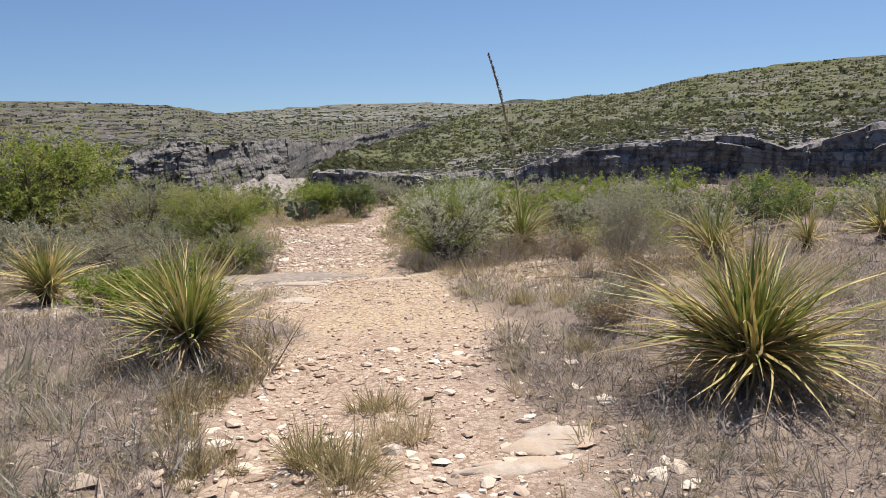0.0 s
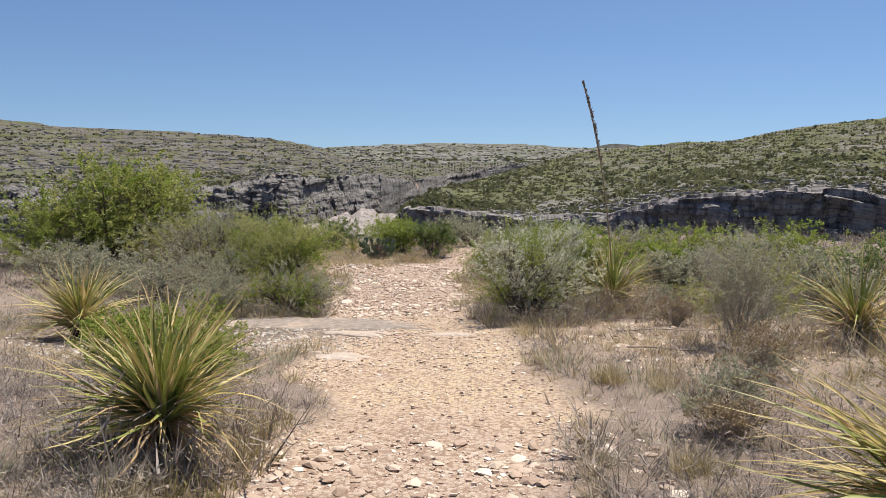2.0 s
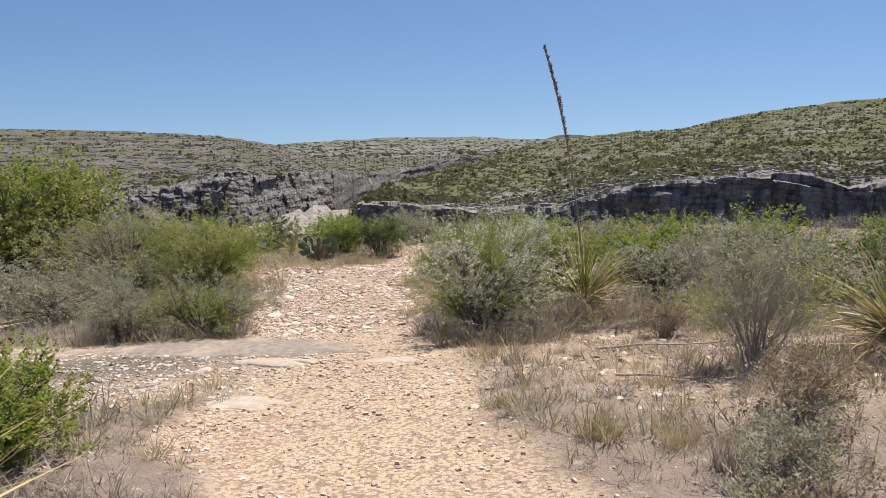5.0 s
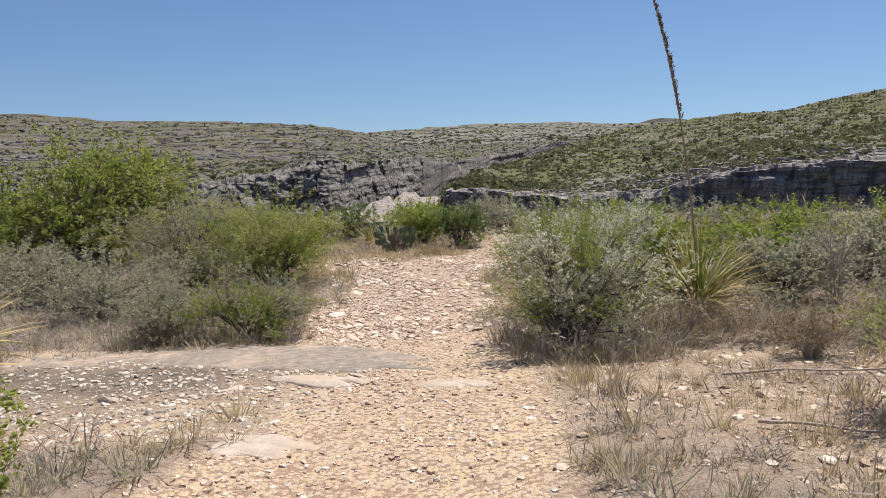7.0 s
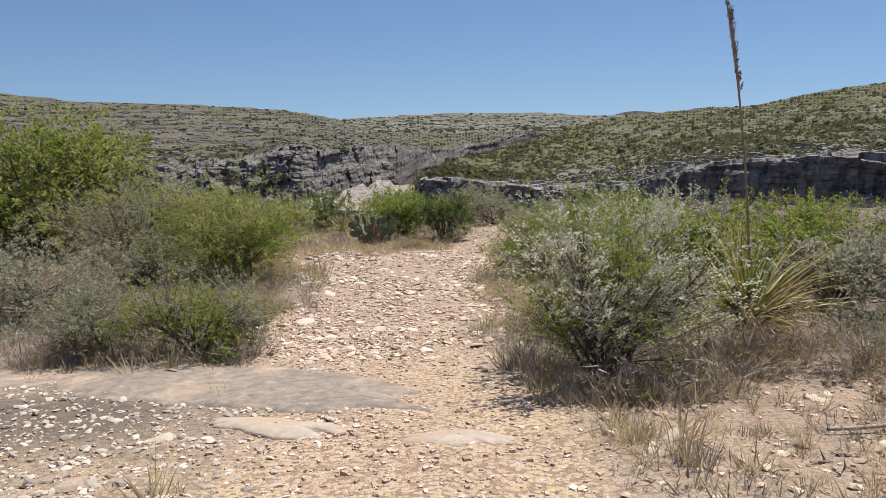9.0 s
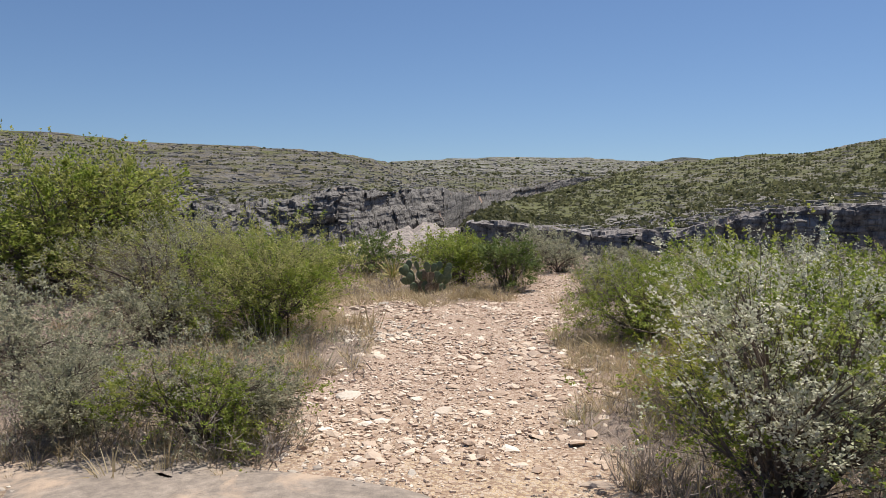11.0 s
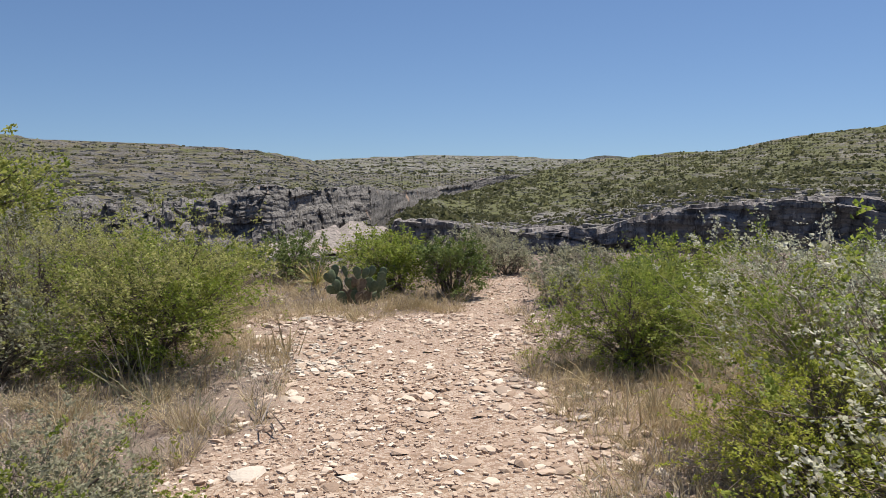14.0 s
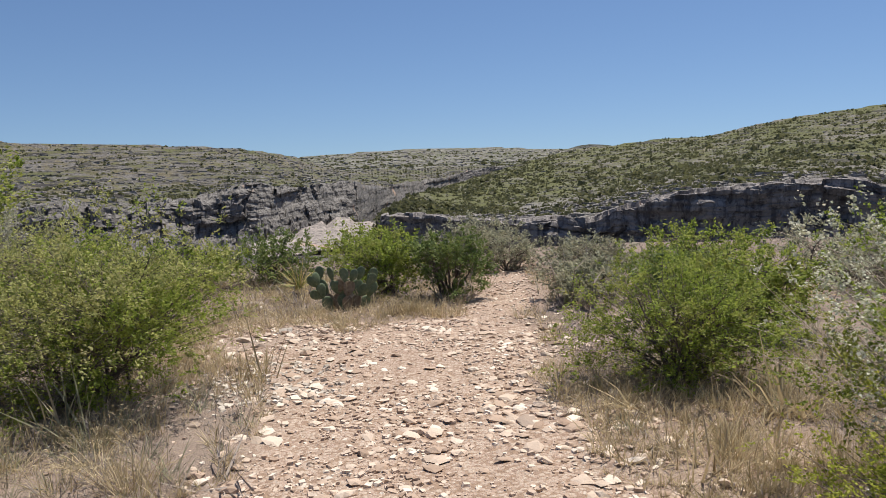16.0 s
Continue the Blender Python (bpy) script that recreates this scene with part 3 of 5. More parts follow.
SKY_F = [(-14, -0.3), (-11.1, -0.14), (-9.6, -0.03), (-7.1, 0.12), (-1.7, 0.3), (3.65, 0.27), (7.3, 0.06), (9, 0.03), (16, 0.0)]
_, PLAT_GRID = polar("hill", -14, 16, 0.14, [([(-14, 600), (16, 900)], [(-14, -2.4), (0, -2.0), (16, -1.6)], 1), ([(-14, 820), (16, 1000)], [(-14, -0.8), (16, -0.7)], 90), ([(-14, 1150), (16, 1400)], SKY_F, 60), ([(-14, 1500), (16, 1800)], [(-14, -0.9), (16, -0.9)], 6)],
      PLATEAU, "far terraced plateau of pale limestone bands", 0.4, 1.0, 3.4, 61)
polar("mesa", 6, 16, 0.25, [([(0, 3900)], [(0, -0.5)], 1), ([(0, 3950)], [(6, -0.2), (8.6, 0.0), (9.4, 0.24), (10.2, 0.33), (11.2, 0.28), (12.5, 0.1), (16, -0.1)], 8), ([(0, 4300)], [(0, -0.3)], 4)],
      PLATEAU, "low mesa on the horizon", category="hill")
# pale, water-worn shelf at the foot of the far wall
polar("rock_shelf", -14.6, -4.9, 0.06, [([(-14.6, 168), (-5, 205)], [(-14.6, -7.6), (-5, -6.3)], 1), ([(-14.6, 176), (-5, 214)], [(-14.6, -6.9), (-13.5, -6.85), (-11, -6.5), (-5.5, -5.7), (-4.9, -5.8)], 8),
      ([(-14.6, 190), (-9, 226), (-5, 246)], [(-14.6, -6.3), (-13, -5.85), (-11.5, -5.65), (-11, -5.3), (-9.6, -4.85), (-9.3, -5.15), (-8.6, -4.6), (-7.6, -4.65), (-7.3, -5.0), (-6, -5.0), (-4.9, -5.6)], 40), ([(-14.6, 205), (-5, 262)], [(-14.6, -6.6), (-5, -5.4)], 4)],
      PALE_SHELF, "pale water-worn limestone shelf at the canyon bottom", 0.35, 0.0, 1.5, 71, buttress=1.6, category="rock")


def far_brush(name, grid, count, size, seed, label, low=0.0, high=1.0, thin=0.0):
    """Brush scattered over a hillside: each clump a loose heap of leaf sprays."""
    rng = np.random.default_rng(seed)
    x, y, z = grid
    rows, cols = x.shape
    i = (rng.uniform(low, high, count) * (rows - 14)).astype(int)
    j = rng.integers(0, cols - 1, count)
    px, py, pz = x[i, j], y[i, j], z[i, j]
    keep = fbm(px / 28, py / 28, 0, 3, seed) + rng.uniform(-0.5, 0.5, count) > thin
    px, py, pz = px[keep], py[keep], pz[keep]
    n, sprays = len(px), 8
    s = size * rng.lognormal(0, 0.42, n)
    off = rng.normal(size=(n, sprays, 3))
    off /= np.linalg.norm(off, axis=2, keepdims=True)
    off *= rng.uniform(0.35, 1.0, (n, sprays, 1)) ** 0.5
    off[..., 2] = np.abs(off[..., 2]) * 0.75
    at = np.stack([px, py, pz], -1)[:, None] + off * s[:, None, None] * np.array([0.75, 0.75, 0.60])
    big = np.repeat(s, sprays)
    at = at.reshape(-1, 3)
    ax = rng.normal(size=at.shape)
    ax /= np.linalg.norm(ax, axis=1, keepdims=True)
    sd = np.cross(ax, rng.normal(size=at.shape))
    sd /= np.linalg.norm(sd, axis=1, keepdims=True)
    e = (big * 0.44)[:, None]
    v = np.stack([at - ax * e, at + sd * e * 0.7, at + ax * e, at - sd * e * 0.7], 1).reshape(-1, 3)
    me = raw_mesh(name, v, np.arange(len(v)).reshape(-1, 4))
    tagged(part(name, me, L_FAR), label, "brush", kind="stuff")


far_brush("hillside_brush", HILL_R_GRID, 15000, 0.70, 5, "olive green brush dotted over the hillside", 0.05, 1.0, thin=-0.2)
far_brush("hillside_brush", HILL_R_GRID, 1000, 1.25, 6, "taller green bushes on the hillside", 0.02, 1.0, thin=0.1)
far_brush("hillside_brush", HILL_L_GRID, 6500, 0.75, 7, "sparse brush on the rocky hillside", thin=0.0)
far_brush("hillside_brush", PLAT_GRID, 3500, 1.9, 8, "brush on the far plateau", thin=-0.1)


def outcrops(name, grid, count, size, seed, label, low, high, material, thin=0.0):
    """Broken ledges and boulders lying on a far slope."""
    rng = np.random.default_rng(seed)
    x, y, z = grid
    i = (rng.uniform(low, high, count) * (x.shape[0] - 14)).astype(int)
    j = rng.integers(0, x.shape[1] - 1, count)
    px, py, pz = x[i, j], y[i, j], z[i, j]
    keep = fbm(px / 20, py / 20, pz / 3, 3, seed) + rng.uniform(-0.4, 0.4, count) > thin
    px, py, pz = px[keep], py[keep], pz[keep]
    n = len(px)
    box = np.array([(sx, sy, sz) for sx in (-0.5, 0.5) for sy in (-0.5, 0.5) for sz in (-0.5, 0.5)])
    faces = np.array([(0, 1, 3, 2), (4, 6, 7, 5), (0, 4, 5, 1), (2, 3, 7, 6), (1, 5, 7, 3), (0, 2, 6, 4)])
    s = size * np.minimum(rng.lognormal(0, 0.5, n), 1.9)
    v = box[None] * (1 + rng.uniform(-0.4, 0.25, (n, 8, 3))) * np.stack([rng.uniform(1.0, 2.6, n), rng.uniform(0.6, 1.2, n), rng.uniform(0.35, 0.8, n)], -1)[:, None] * s[:, None, None]
    t = -np.arctan2(px - CX, py - CY) + rng.normal(0, 0.35, n)
    c, sn = np.cos(t)[:, None], np.sin(t)[:, None]
    v = np.stack([v[..., 0] * c - v[..., 1] * sn, v[..., 0] * sn + v[..., 1] * c, v[..., 2]], -1) + np.stack([px, py, pz], -1)[:, None]
    f = faces[None] + (np.arange(n) * 8)[:, None, None]
    tagged(part(name, raw_mesh(name, v.reshape(-1, 3), f.reshape(-1, 4)), material), label, "rocks", kind="stuff")


outcrops("hillside_rock", HILL_R_GRID, 4200, 0.62, 31, "pale broken limestone above the cliff", 0.0, 0.17, LEDGE, -0.2)
outcrops("hillside_rock", HILL_R_GRID, 2400, 0.42, 32, "pale limestone ledges on the green hillside", 0.1, 1.0, LEDGE, 0.15)
outcrops("hillside_rock", HILL_L_GRID, 11000, 0.62, 33, "grey limestone ledges on the rocky hillside", 0.0, 1.0, LEDGE, -0.05)
outcrops("hillside_rock", PLAT_GRID, 3600, 1.6, 34, "limestone ledges on the far plateau", 0.0, 1.0, LEDGE, 0.0)


# ---- plants ----
BLADE_MESH = {}


def blade_mesh(kind, k, length, width, sag):
    """One long toothed leaf, folded along its middle, lying along +x from its root."""
    key = (kind, k)
    if key not in BLADE_MESH:
        s = np.linspace(0, 1, 8)
        kink = 0.22 * np.clip(s - 0.55, 0, 1) if k % 4 == 3 else 0 * s
        z = -sag * s ** 2.2 * length + 0.025 * length * np.sin(s * 5 + k * 2.1) - kink * length
        x = length * s * (1 - 0.25 * sag * s)
        yb = 0.05 * length * np.sin(s * 3 + k * 1.7) * s
        w = width * np.clip(1.35 - 1.3 * s, 0.06, 1.0) * np.where(s < 0.08, 1.6, 1.0)
        v = np.concatenate([np.stack([x, yb - w / 2, z + w * 0.25], -1), np.stack([x, yb, z], -1), np.stack([x, yb + w / 2, z + w * 0.25], -1)])
        n = len(s)
        i = np.arange(n - 1)
        f = np.concatenate([np.stack([i, i + 1, i + n + 1, i + n], -1), np.stack([i + n, i + n + 1, i + 2 * n + 1, i + 2 * n], -1)])
        BLADE_MESH[key] = raw_mesh(kind, v, f, True)
        BLADE_MESH[key].materials.append({"leaf": BLADE, "green_leaf": BLADE_GREEN, "dry_leaf": BLADE_DRY}[kind])
    return BLADE_MESH[key]


def sotol(x, y, radius, height, leaves, dry, seed, label, upright=0.0):
    rng = np.random.default_rng(seed)
    z = float(surface(x, y))
    top = thing("sotol", x, y, z, label, "sotol plant", "sotols along the path")
    me = pebble(np.random.default_rng(seed), 2, 1.0, 0.3)
    me.transform(Matrix.Diagonal((0.26 * radius / 0.7, 0.26 * radius / 0.7, 0.36 * height, 1)))
    part("trunk", me, BARK_DARK, top, "short dark trunk hidden in old leaf bases")
    for i in range(leaves + dry):
        old = i >= leaves
        k = int(rng.integers(0, 9))
        turn = rng.uniform(0, 360)
        turn += 14 * math.sin(radians(3 * turn) + seed) + 7 * math.sin(radians(7 * turn) + 2 * seed)
        u = (i + rng.uniform()) / max(leaves, 1)
        lift = (rng.uniform(-42, 6) if rng.uniform() < 0.6 else rng.uniform(5, 55)) if old else 4 + 82 * min(1, u) ** (1.15 - upright) + rng.normal(0, 10)
        size = (0.52 + 0.66 * rng.uniform() ** 0.7) * radius * (0.78 if old else 1.0 + 0.15 * math.sin(radians(max(lift, 0))))
        if lift > 35:
            size = min(size, 1.08 * height / math.sin(radians(lift)) * rng.uniform(0.8, 1.0))
        kind = "dry_leaf" if old else "green_leaf" if rng.uniform() < 0.18 + lift / 130 else "dry_leaf" if rng.uniform() < 0.27 else "leaf"
        ob = new("dry_leaf" if old else "leaf", blade_mesh(kind, k, 1.0, 0.024 if old else 0.025, (0.30 if old else 0.03) + 0.045 * k))
        ob.parent = top
        ob.matrix_basis = pose(0, 0, 0.10 + 0.20 * height * rng.uniform(0.2, 1.0), 0, 0, turn) @ pose(0.03, 0, 0, rng.uniform(-40, 40), -lift, 0) @ Matrix.Diagonal((size, size * (0.7 + 0.5 / max(radius, 0.6) * 0.6), size, 1))
    return top


def bezier(a, b, c, s):
    s = s[None, :, None]
    return (1 - s) ** 2 * a[:, None] + 2 * s * (1 - s) * b[:, None] + s ** 2 * c[:, None]


def shrub(name, x, y, width, height, seed, label, category, leaf, leaves=5000, leaf_len=0.03, leaf_wid=0.014, stems=8, lobes=14, twigs=260, bark=None, low=0.03, spread=0.19, depth=1.0, group="", thick=0.018, second=None, up=0.2):
    """A woody bush: stems from the ground, boughs out to lobes of the crown, twigs, and leaves along the twigs."""
    rng = np.random.default_rng(seed)
    z = float(surface(x, y))
    top = thing(name, x, y, z - 0.02, label, category, group)
    rad = np.array([width / 2, width / 2 * depth, height * (1 - low) / 2])
    mid = np.array([0, 0, height * (low + (1 - low) / 2)])
    d = rng.normal(size=(lobes, 3))
    d /= np.linalg.norm(d, axis=1, keepdims=True)
    d[:, 2] = np.where(d[:, 2] < 0, d[:, 2] * 0.9, d[:, 2])
    flat = np.hypot(d[:, 0], d[:, 1]) + 1e-6
    wide = np.where(d[:, 2] < 0, (0.6 + 0.4 * flat) / flat, 1.0)
    d[:, :2] *= wide[:, None]
    lobe = mid + d * rad * rng.uniform(0.4, 0.88, (lobes, 1))
    s = np.linspace(0, 1, 7)
    # stems and boughs
    root = np.zeros((lobes, 3))
    root[:, :2] = rng.normal(scale=0.04 * width, size=(lobes, 2))
    which = np.arange(lobes) % max(stems, 1)
    root = root[which]
    bend = root * 0.5 + lobe * np.array([0.35, 0.35, 0.62]) + rng.normal(scale=0.06 * width, size=(lobes, 3))
    bend[:, 2] = np.abs(bend[:, 2])
    bough = bezier(root, bend, lobe, s)
    bv, bf = tubes(bough, thick * np.linspace(1, 0.28, 7)[None] * rng.uniform(0.6, 1.2, (lobes, 1)), 5)
    one = bf[:len(bf) // lobes]
    for k in range(lobes):
        part("branch", raw_mesh("branch", bv[k * 35:(k + 1) * 35], one, True), bark or BARK, top)
    # twigs
    w = rng.integers(0, lobes, twigs)
    f = rng.uniform(0.3, 1.0, twigs)
    k = np.minimum((f * 6).astype(int), 5)
    a = bough[w, k]
    tip = lobe[w] + rng.normal(size=(twigs, 3)) * spread * np.array([width, width * depth, height * 0.75])
    q = (tip - mid) / (rad * 1.05)
    q[:, 2] = np.maximum(q[:, 2], q[:, 2] * 0.35)
    far = np.linalg.norm(q, axis=1, keepdims=True)
    tip = np.where(far > 1, mid + (tip - mid) / far * (0.74 + 0.46 * rng.uniform(size=(twigs, 1)) ** 1.3), tip)
    tip[:, 2] = np.maximum(tip[:, 2], 0.05)
    m = (a + tip) / 2 + rng.normal(scale=0.04 * width, size=(twigs, 3))
    tw = bezier(a, m, tip, np.linspace(0, 1, 3))
    v, fa = tubes(tw, thick * 0.17 * np.linspace(1, 0.35, 3)[None] * rng.uniform(0.6, 1.3, (twigs, 1)), 3)
    part("twig_work", raw_mesh("twig_work", v, fa), bark or BARK, top)
    # leaves
    leaves, leaf_len, leaf_wid = int(leaves * 0.95), leaf_len * 1.8, leaf_wid * 2.1
    sprays = max(leaves // 16, 60)
    i = rng.integers(0, twigs, sprays)
    t = (1.06 - 0.7 * rng.uniform(size=sprays) ** 1.6)[:, None]
    spot = (1 - t) ** 2 * a[i] + 2 * t * (1 - t) * m[i] + t * t * tip[i] + rng.normal(scale=0.016 * width, size=(sprays, 3))
    # leaves sit along short shoots that point out of the crown
    way = (spot - mid) / (rad + 0.01) * 0.7 + rng.normal(scale=0.55, size=(sprays, 3)) + np.array([0, 0, 0.25 + up])
    way /= np.linalg.norm(way, axis=1, keepdims=True)
    reach = (0.05 + 0.045 * width) * rng.uniform(0.5, 1.5, sprays)
    near = rng.integers(0, sprays, leaves)
    at = spot[near] + way[near] * (reach[near] * rng.uniform(size=leaves))[:, None] + rng.normal(size=(leaves, 3)) * leaf_len * 0.38
    at[:, 2] = np.maximum(at[:, 2], 0.02)
    lead = way[near]
    if second:
        odd = vnoise(spot[:, 0] * 2.4 + seed, spot[:, 1] * 2.4, spot[:, 2] * 2.4, seed)[near] + 0.25 * (0.5 - at[:, 2] / height) > 0.51
        part("foliage", raw_mesh("foliage", *leaf_quads(rng, at[odd], leaf_len, leaf_wid, 0.1, up, lead[odd])), second, top, "greener sprays")
        at, lead = at[~odd], lead[~odd]
    part("foliage", raw_mesh("foliage", *leaf_quads(rng, at, leaf_len, leaf_wid, 0.1, up, lead)), leaf, top)
    return top


def tuft_mesh(rng, blades, height, spread, width=0.005, sag=0.35, segs=4):
    n = blades
    a, rr = rng.uniform(0, 2 * np.pi, n), spread * 0.25 * np.sqrt(rng.uniform(size=n))
    root = np.stack([rr * np.cos(a), rr * np.sin(a), np.full(n, -0.01)], -1)
    lean = rng.uniform(0.05, 1.0, n) * spread / max(height, 0.05)
    b = a + rng.normal(0, 0.5, n)
    way = np.stack([lean * np.cos(b), lean * np.sin(b), np.ones(n)], -1)
    return strips(root, way, height * rng.uniform(0.55, 1.1, n), width * rng.uniform(0.7, 1.4, n), sag * rng.uniform(0.2, 1.3, n), segs, rng)


def grass_clump(x, y, height, spread, blades, seed, label, material, width=0.006, sag=0.35, heads=0):
    rng = np.random.default_rng(seed)
    top = thing("grass_clump", x, y, float(surface(x, y)), label, "grass", "grass clumps by the path")
    for k in range(6):
        v, f = tuft_mesh(rng, blades // 6, height * rng.uniform(0.6, 1.15), spread * 0.8, width, sag)
        v = v + np.append(rng.normal(scale=0.22 * spread, size=2), 0)
        tagged(part("sheaf", raw_mesh("sheaf", v, f), GRASS_DRY if k % 3 == 2 else material, top), kind="stuff")
    if heads:
        # seed heads: feathery, bending over
        a = rng.uniform(0, 2 * np.pi, heads)
        way = np.stack([0.5 * np.cos(a) - 0.3, 0.5 * np.sin(a), np.ones(heads)], -1)
        root = np.zeros((heads, 3)) + np.stack([0.06 * np.cos(a), 0.06 * np.sin(a), 0 * a], -1)
        v, f = strips(root, way, height * rng.uniform(1.1, 1.5, heads), np.full(heads, 0.006), np.full(heads, 0.45), 6, rng)
        tips = v.reshape(heads, 7, 2, 3)[:, 3:, 0]
        at = (np.repeat(tips.reshape(-1, 3), 5, 0)) + rng.normal(scale=0.012, size=(heads * 20, 3))
        lv, lf = leaf_quads(rng, at, 0.035, 0.006, 0.2, 0.3)
        part("seed_spray", raw_mesh("seed_spray", *joined([(v, f), (lv, lf)])), GRASS_DRY, top, "pale feathery seed heads")
    return top


def prickly_pear(x, y, width, height, seed):
    rng = np.random.default_rng(seed)
    z = float(surface(x, y))
    top = thing("prickly_pear", x, y, z, "blue-green prickly pear with brown dying lower pads", "cactus")

    def pad(at, turn, lean, size, mat, brown):
        bm = bmesh.new()
        bmesh.ops.create_uvsphere(bm, u_segments=14, v_segments=10, radius=0.5)
        for v in bm.verts:
            h = v.co.z + 0.5
            v.co.x *= 0.60 * (0.55 + 0.75 * min(1, h * 1.15) ** 0.8 if h < 0.9 else 1.25)
            v.co.y *= 0.13 + 0.03 * noise.noise(v.co * 4 + Vector((seed, len(top.children), 0)))
            v.co.z = h
            v.co.y += 0.05 * math.sin(h * 3 + turn)
        me = bpy.data.meshes.new("pad")
        bm.to_mesh(me)
        bm.free()
        me.polygons.foreach_set("use_smooth", np.ones(len(me.polygons), bool))
        ob = part("pad", me, mat, top, "brown shrivelled pad" if brown else "")
        ob.matrix_basis = Matrix.Translation(at) @ pose(0, 0, 0, 0, 0, turn) @ pose(0, 0, 0, 0, lean, 0) @ Matrix.Scale(size, 4)
        return Matrix.Translation(at) @ pose(0, 0, 0, 0, 0, turn) @ pose(0, 0, 0, 0, lean, 0) @ Vector((0, 0, size * 0.93)), turn

    for k in range(7):
        a = -1 + k / 3.0 + rng.normal(0, 0.1)
        old = k in (1, 2, 4, 5)
        tip, tn = pad(Vector((a * width * 0.20, rng.uniform(-0.14, 0.10), -0.02)), rng.uniform(-35, 35), a * 34 + rng.normal(0, 6), height * rng.uniform(0.27, 0.33), PAD_BROWN if old else PAD, old)
        for j in range(2):
            lean = a * 40 + (-22, 22)[j] + rng.normal(0, 8)
            dark = old and rng.uniform() < 0.35
            tip2, _ = pad(tip, tn + rng.normal(0, 30), lean, height * rng.uniform(0.24, 0.30), PAD_BROWN if dark else PAD, dark)
            if rng.uniform() < 0.8:
                pad(tip2, tn + rng.normal(0, 40), lean * 0.5 + rng.normal(0, 16), height * rng.uniform(0.22, 0.28), PAD, False)
    return top


def pad_material(name, a, b):
    m, nt, bs = shader(name, 0.6, 0.35)
    o = node(nt, "ShaderNodeTexCoord").outputs["Object"]
    dots = node(nt, "ShaderNodeTexVoronoi", {"Vector": o, "Scale": 11.0}).outputs["Distance"]
    col = ramp(nt, grain(nt, o, 5.0, 4.0), [(0.3, a), (0.7, b)])
    col = mix(nt, step(nt, dots, 0.16, 0.08), col, (0.42, 0.36, 0.24))
    nt.links.new(col, bs.inputs["Base Color"])
    return m


PAD = pad_material("cactus_pad", (0.085, 0.12, 0.065), (0.17, 0.21, 0.12))
PAD_BROWN = pad_material("brown_cactus_pad", (0.12, 0.085, 0.055), (0.30, 0.24, 0.16))


def flower_stalk(top, base_h, tip, seed):
    """The dry flower stalk of a sotol: a bare pole and a narrow head of seed sprays."""
    rng = np.random.default_rng(seed)
    a, c = np.array([[0, 0, base_h]]), np.array([tip], float)
    b = np.array([[tip[0] * 0.22, tip[1] * 0.3, tip[2] * 0.6]])
    s = np.linspace(0, 1, 16)
    line = bezier(a, b, c, s)
    v, f = tubes(line, np.linspace(0.0135, 0.004, 16)[None], 6)
    part("stalk", raw_mesh("stalk", v, f, True), STALK, top, "tall bare dry stalk")
    # short seed branchlets pressed up against the pole, with gaps between them
    n, each = 120, 12
    t = np.sort(0.58 + 0.42 * rng.uniform(size=n) ** 0.9)
    p = bezier(a, b, c, t)[0]
    thin = np.clip((1.06 - t) / 0.3, 0.35, 1)
    ang = rng.uniform(0, 6.28, n)
    way = np.stack([0.22 * np.cos(ang), 0.22 * np.sin(ang), np.ones(n)], -1)
    u = rng.uniform(size=(n, each))
    at = p[:, None] + way[:, None] * (u * 0.085 * thin[:, None])[..., None]
    lead = np.repeat(way, each, 0)
    part("seed_head", raw_mesh("seed_head", *leaf_quads(rng, at.reshape(-1, 3), 0.030, 0.009, 0.0, 0.9, lead)), STALK_HEAD, top, "narrow brown seed head")


# ---- the sotols ----
sotol(-1.42, 5.35, 0.68, 0.74, 330, 110, 11, "yellow-green sotol with arching toothed leaves beside the path")
sotol(-4.62, 10.55, 0.84, 0.82, 280, 90, 12, "pale green sotol among dry brush")
sotol(2.07, 4.05, 0.82, 0.80, 420, 340, 13, "large sotol with yellowing leaves and a straw-coloured dead skirt")
sotol(4.1, 9.1, 0.70, 0.90, 150, 230, 14, "dull brownish sotol half hidden by brush")
sotol(5.65, 9.7, 0.50, 0.78, 110, 25, 15, "small green sotol behind the brush")
sotol(6.95, 10.05, 0.75, 0.66, 120, 35, 16, "yellow-green sotol at the edge of the brush")
GS = sotol(2.3, 12.6, 0.82, 0.98, 230, 110, 17, "sotol with a tall dry flower stalk", 0.2)
flower_stalk(GS, 0.2, (-0.62, -0.55, 3.27), 3)
sotol(-3.08, 22.3, 0.42, 0.50, 70, 25, 18, "small sotol in dry grass")
sotol(2.9, 19.1, 0.42, 0.72, 70, 50, 19, "grey sotol with withered whitish leaves")

# ---- bushes ----
shrub("silver_bush", 1.0, 11.65, 1.75, 1.52, 21, "silvery-leaved bush with white bloom by the path", "bush", L_SILVER, 32000, 0.0118, 0.0078, 9, 30, 640, second=L_GREEN, spread=0.13)
shrub("silver_bush", 1.55, 14.3, 1.9, 1.5, 22, "silver-leaved bush with thin crooked twigs", "bush", L_SILVER, 30000, 0.0108, 0.0074, 9, 30, 600, bark=BARK_PALE, second=L_GREEN, spread=0.14)
shrub("green_bush", 1.12, 13.5, 1.35, 0.80, 23, "low bright green bush under the silver one", "bush", L_LIME, 26000, 0.0095, 0.006, 8, 18, 420)
shrub("green_bush", 2.1, 14.4, 1.6, 1.2, 24, "bright green bush behind the flowering sotol", "bush", L_GREEN, 9000, 0.025, 0.013, 8, 14, 300)
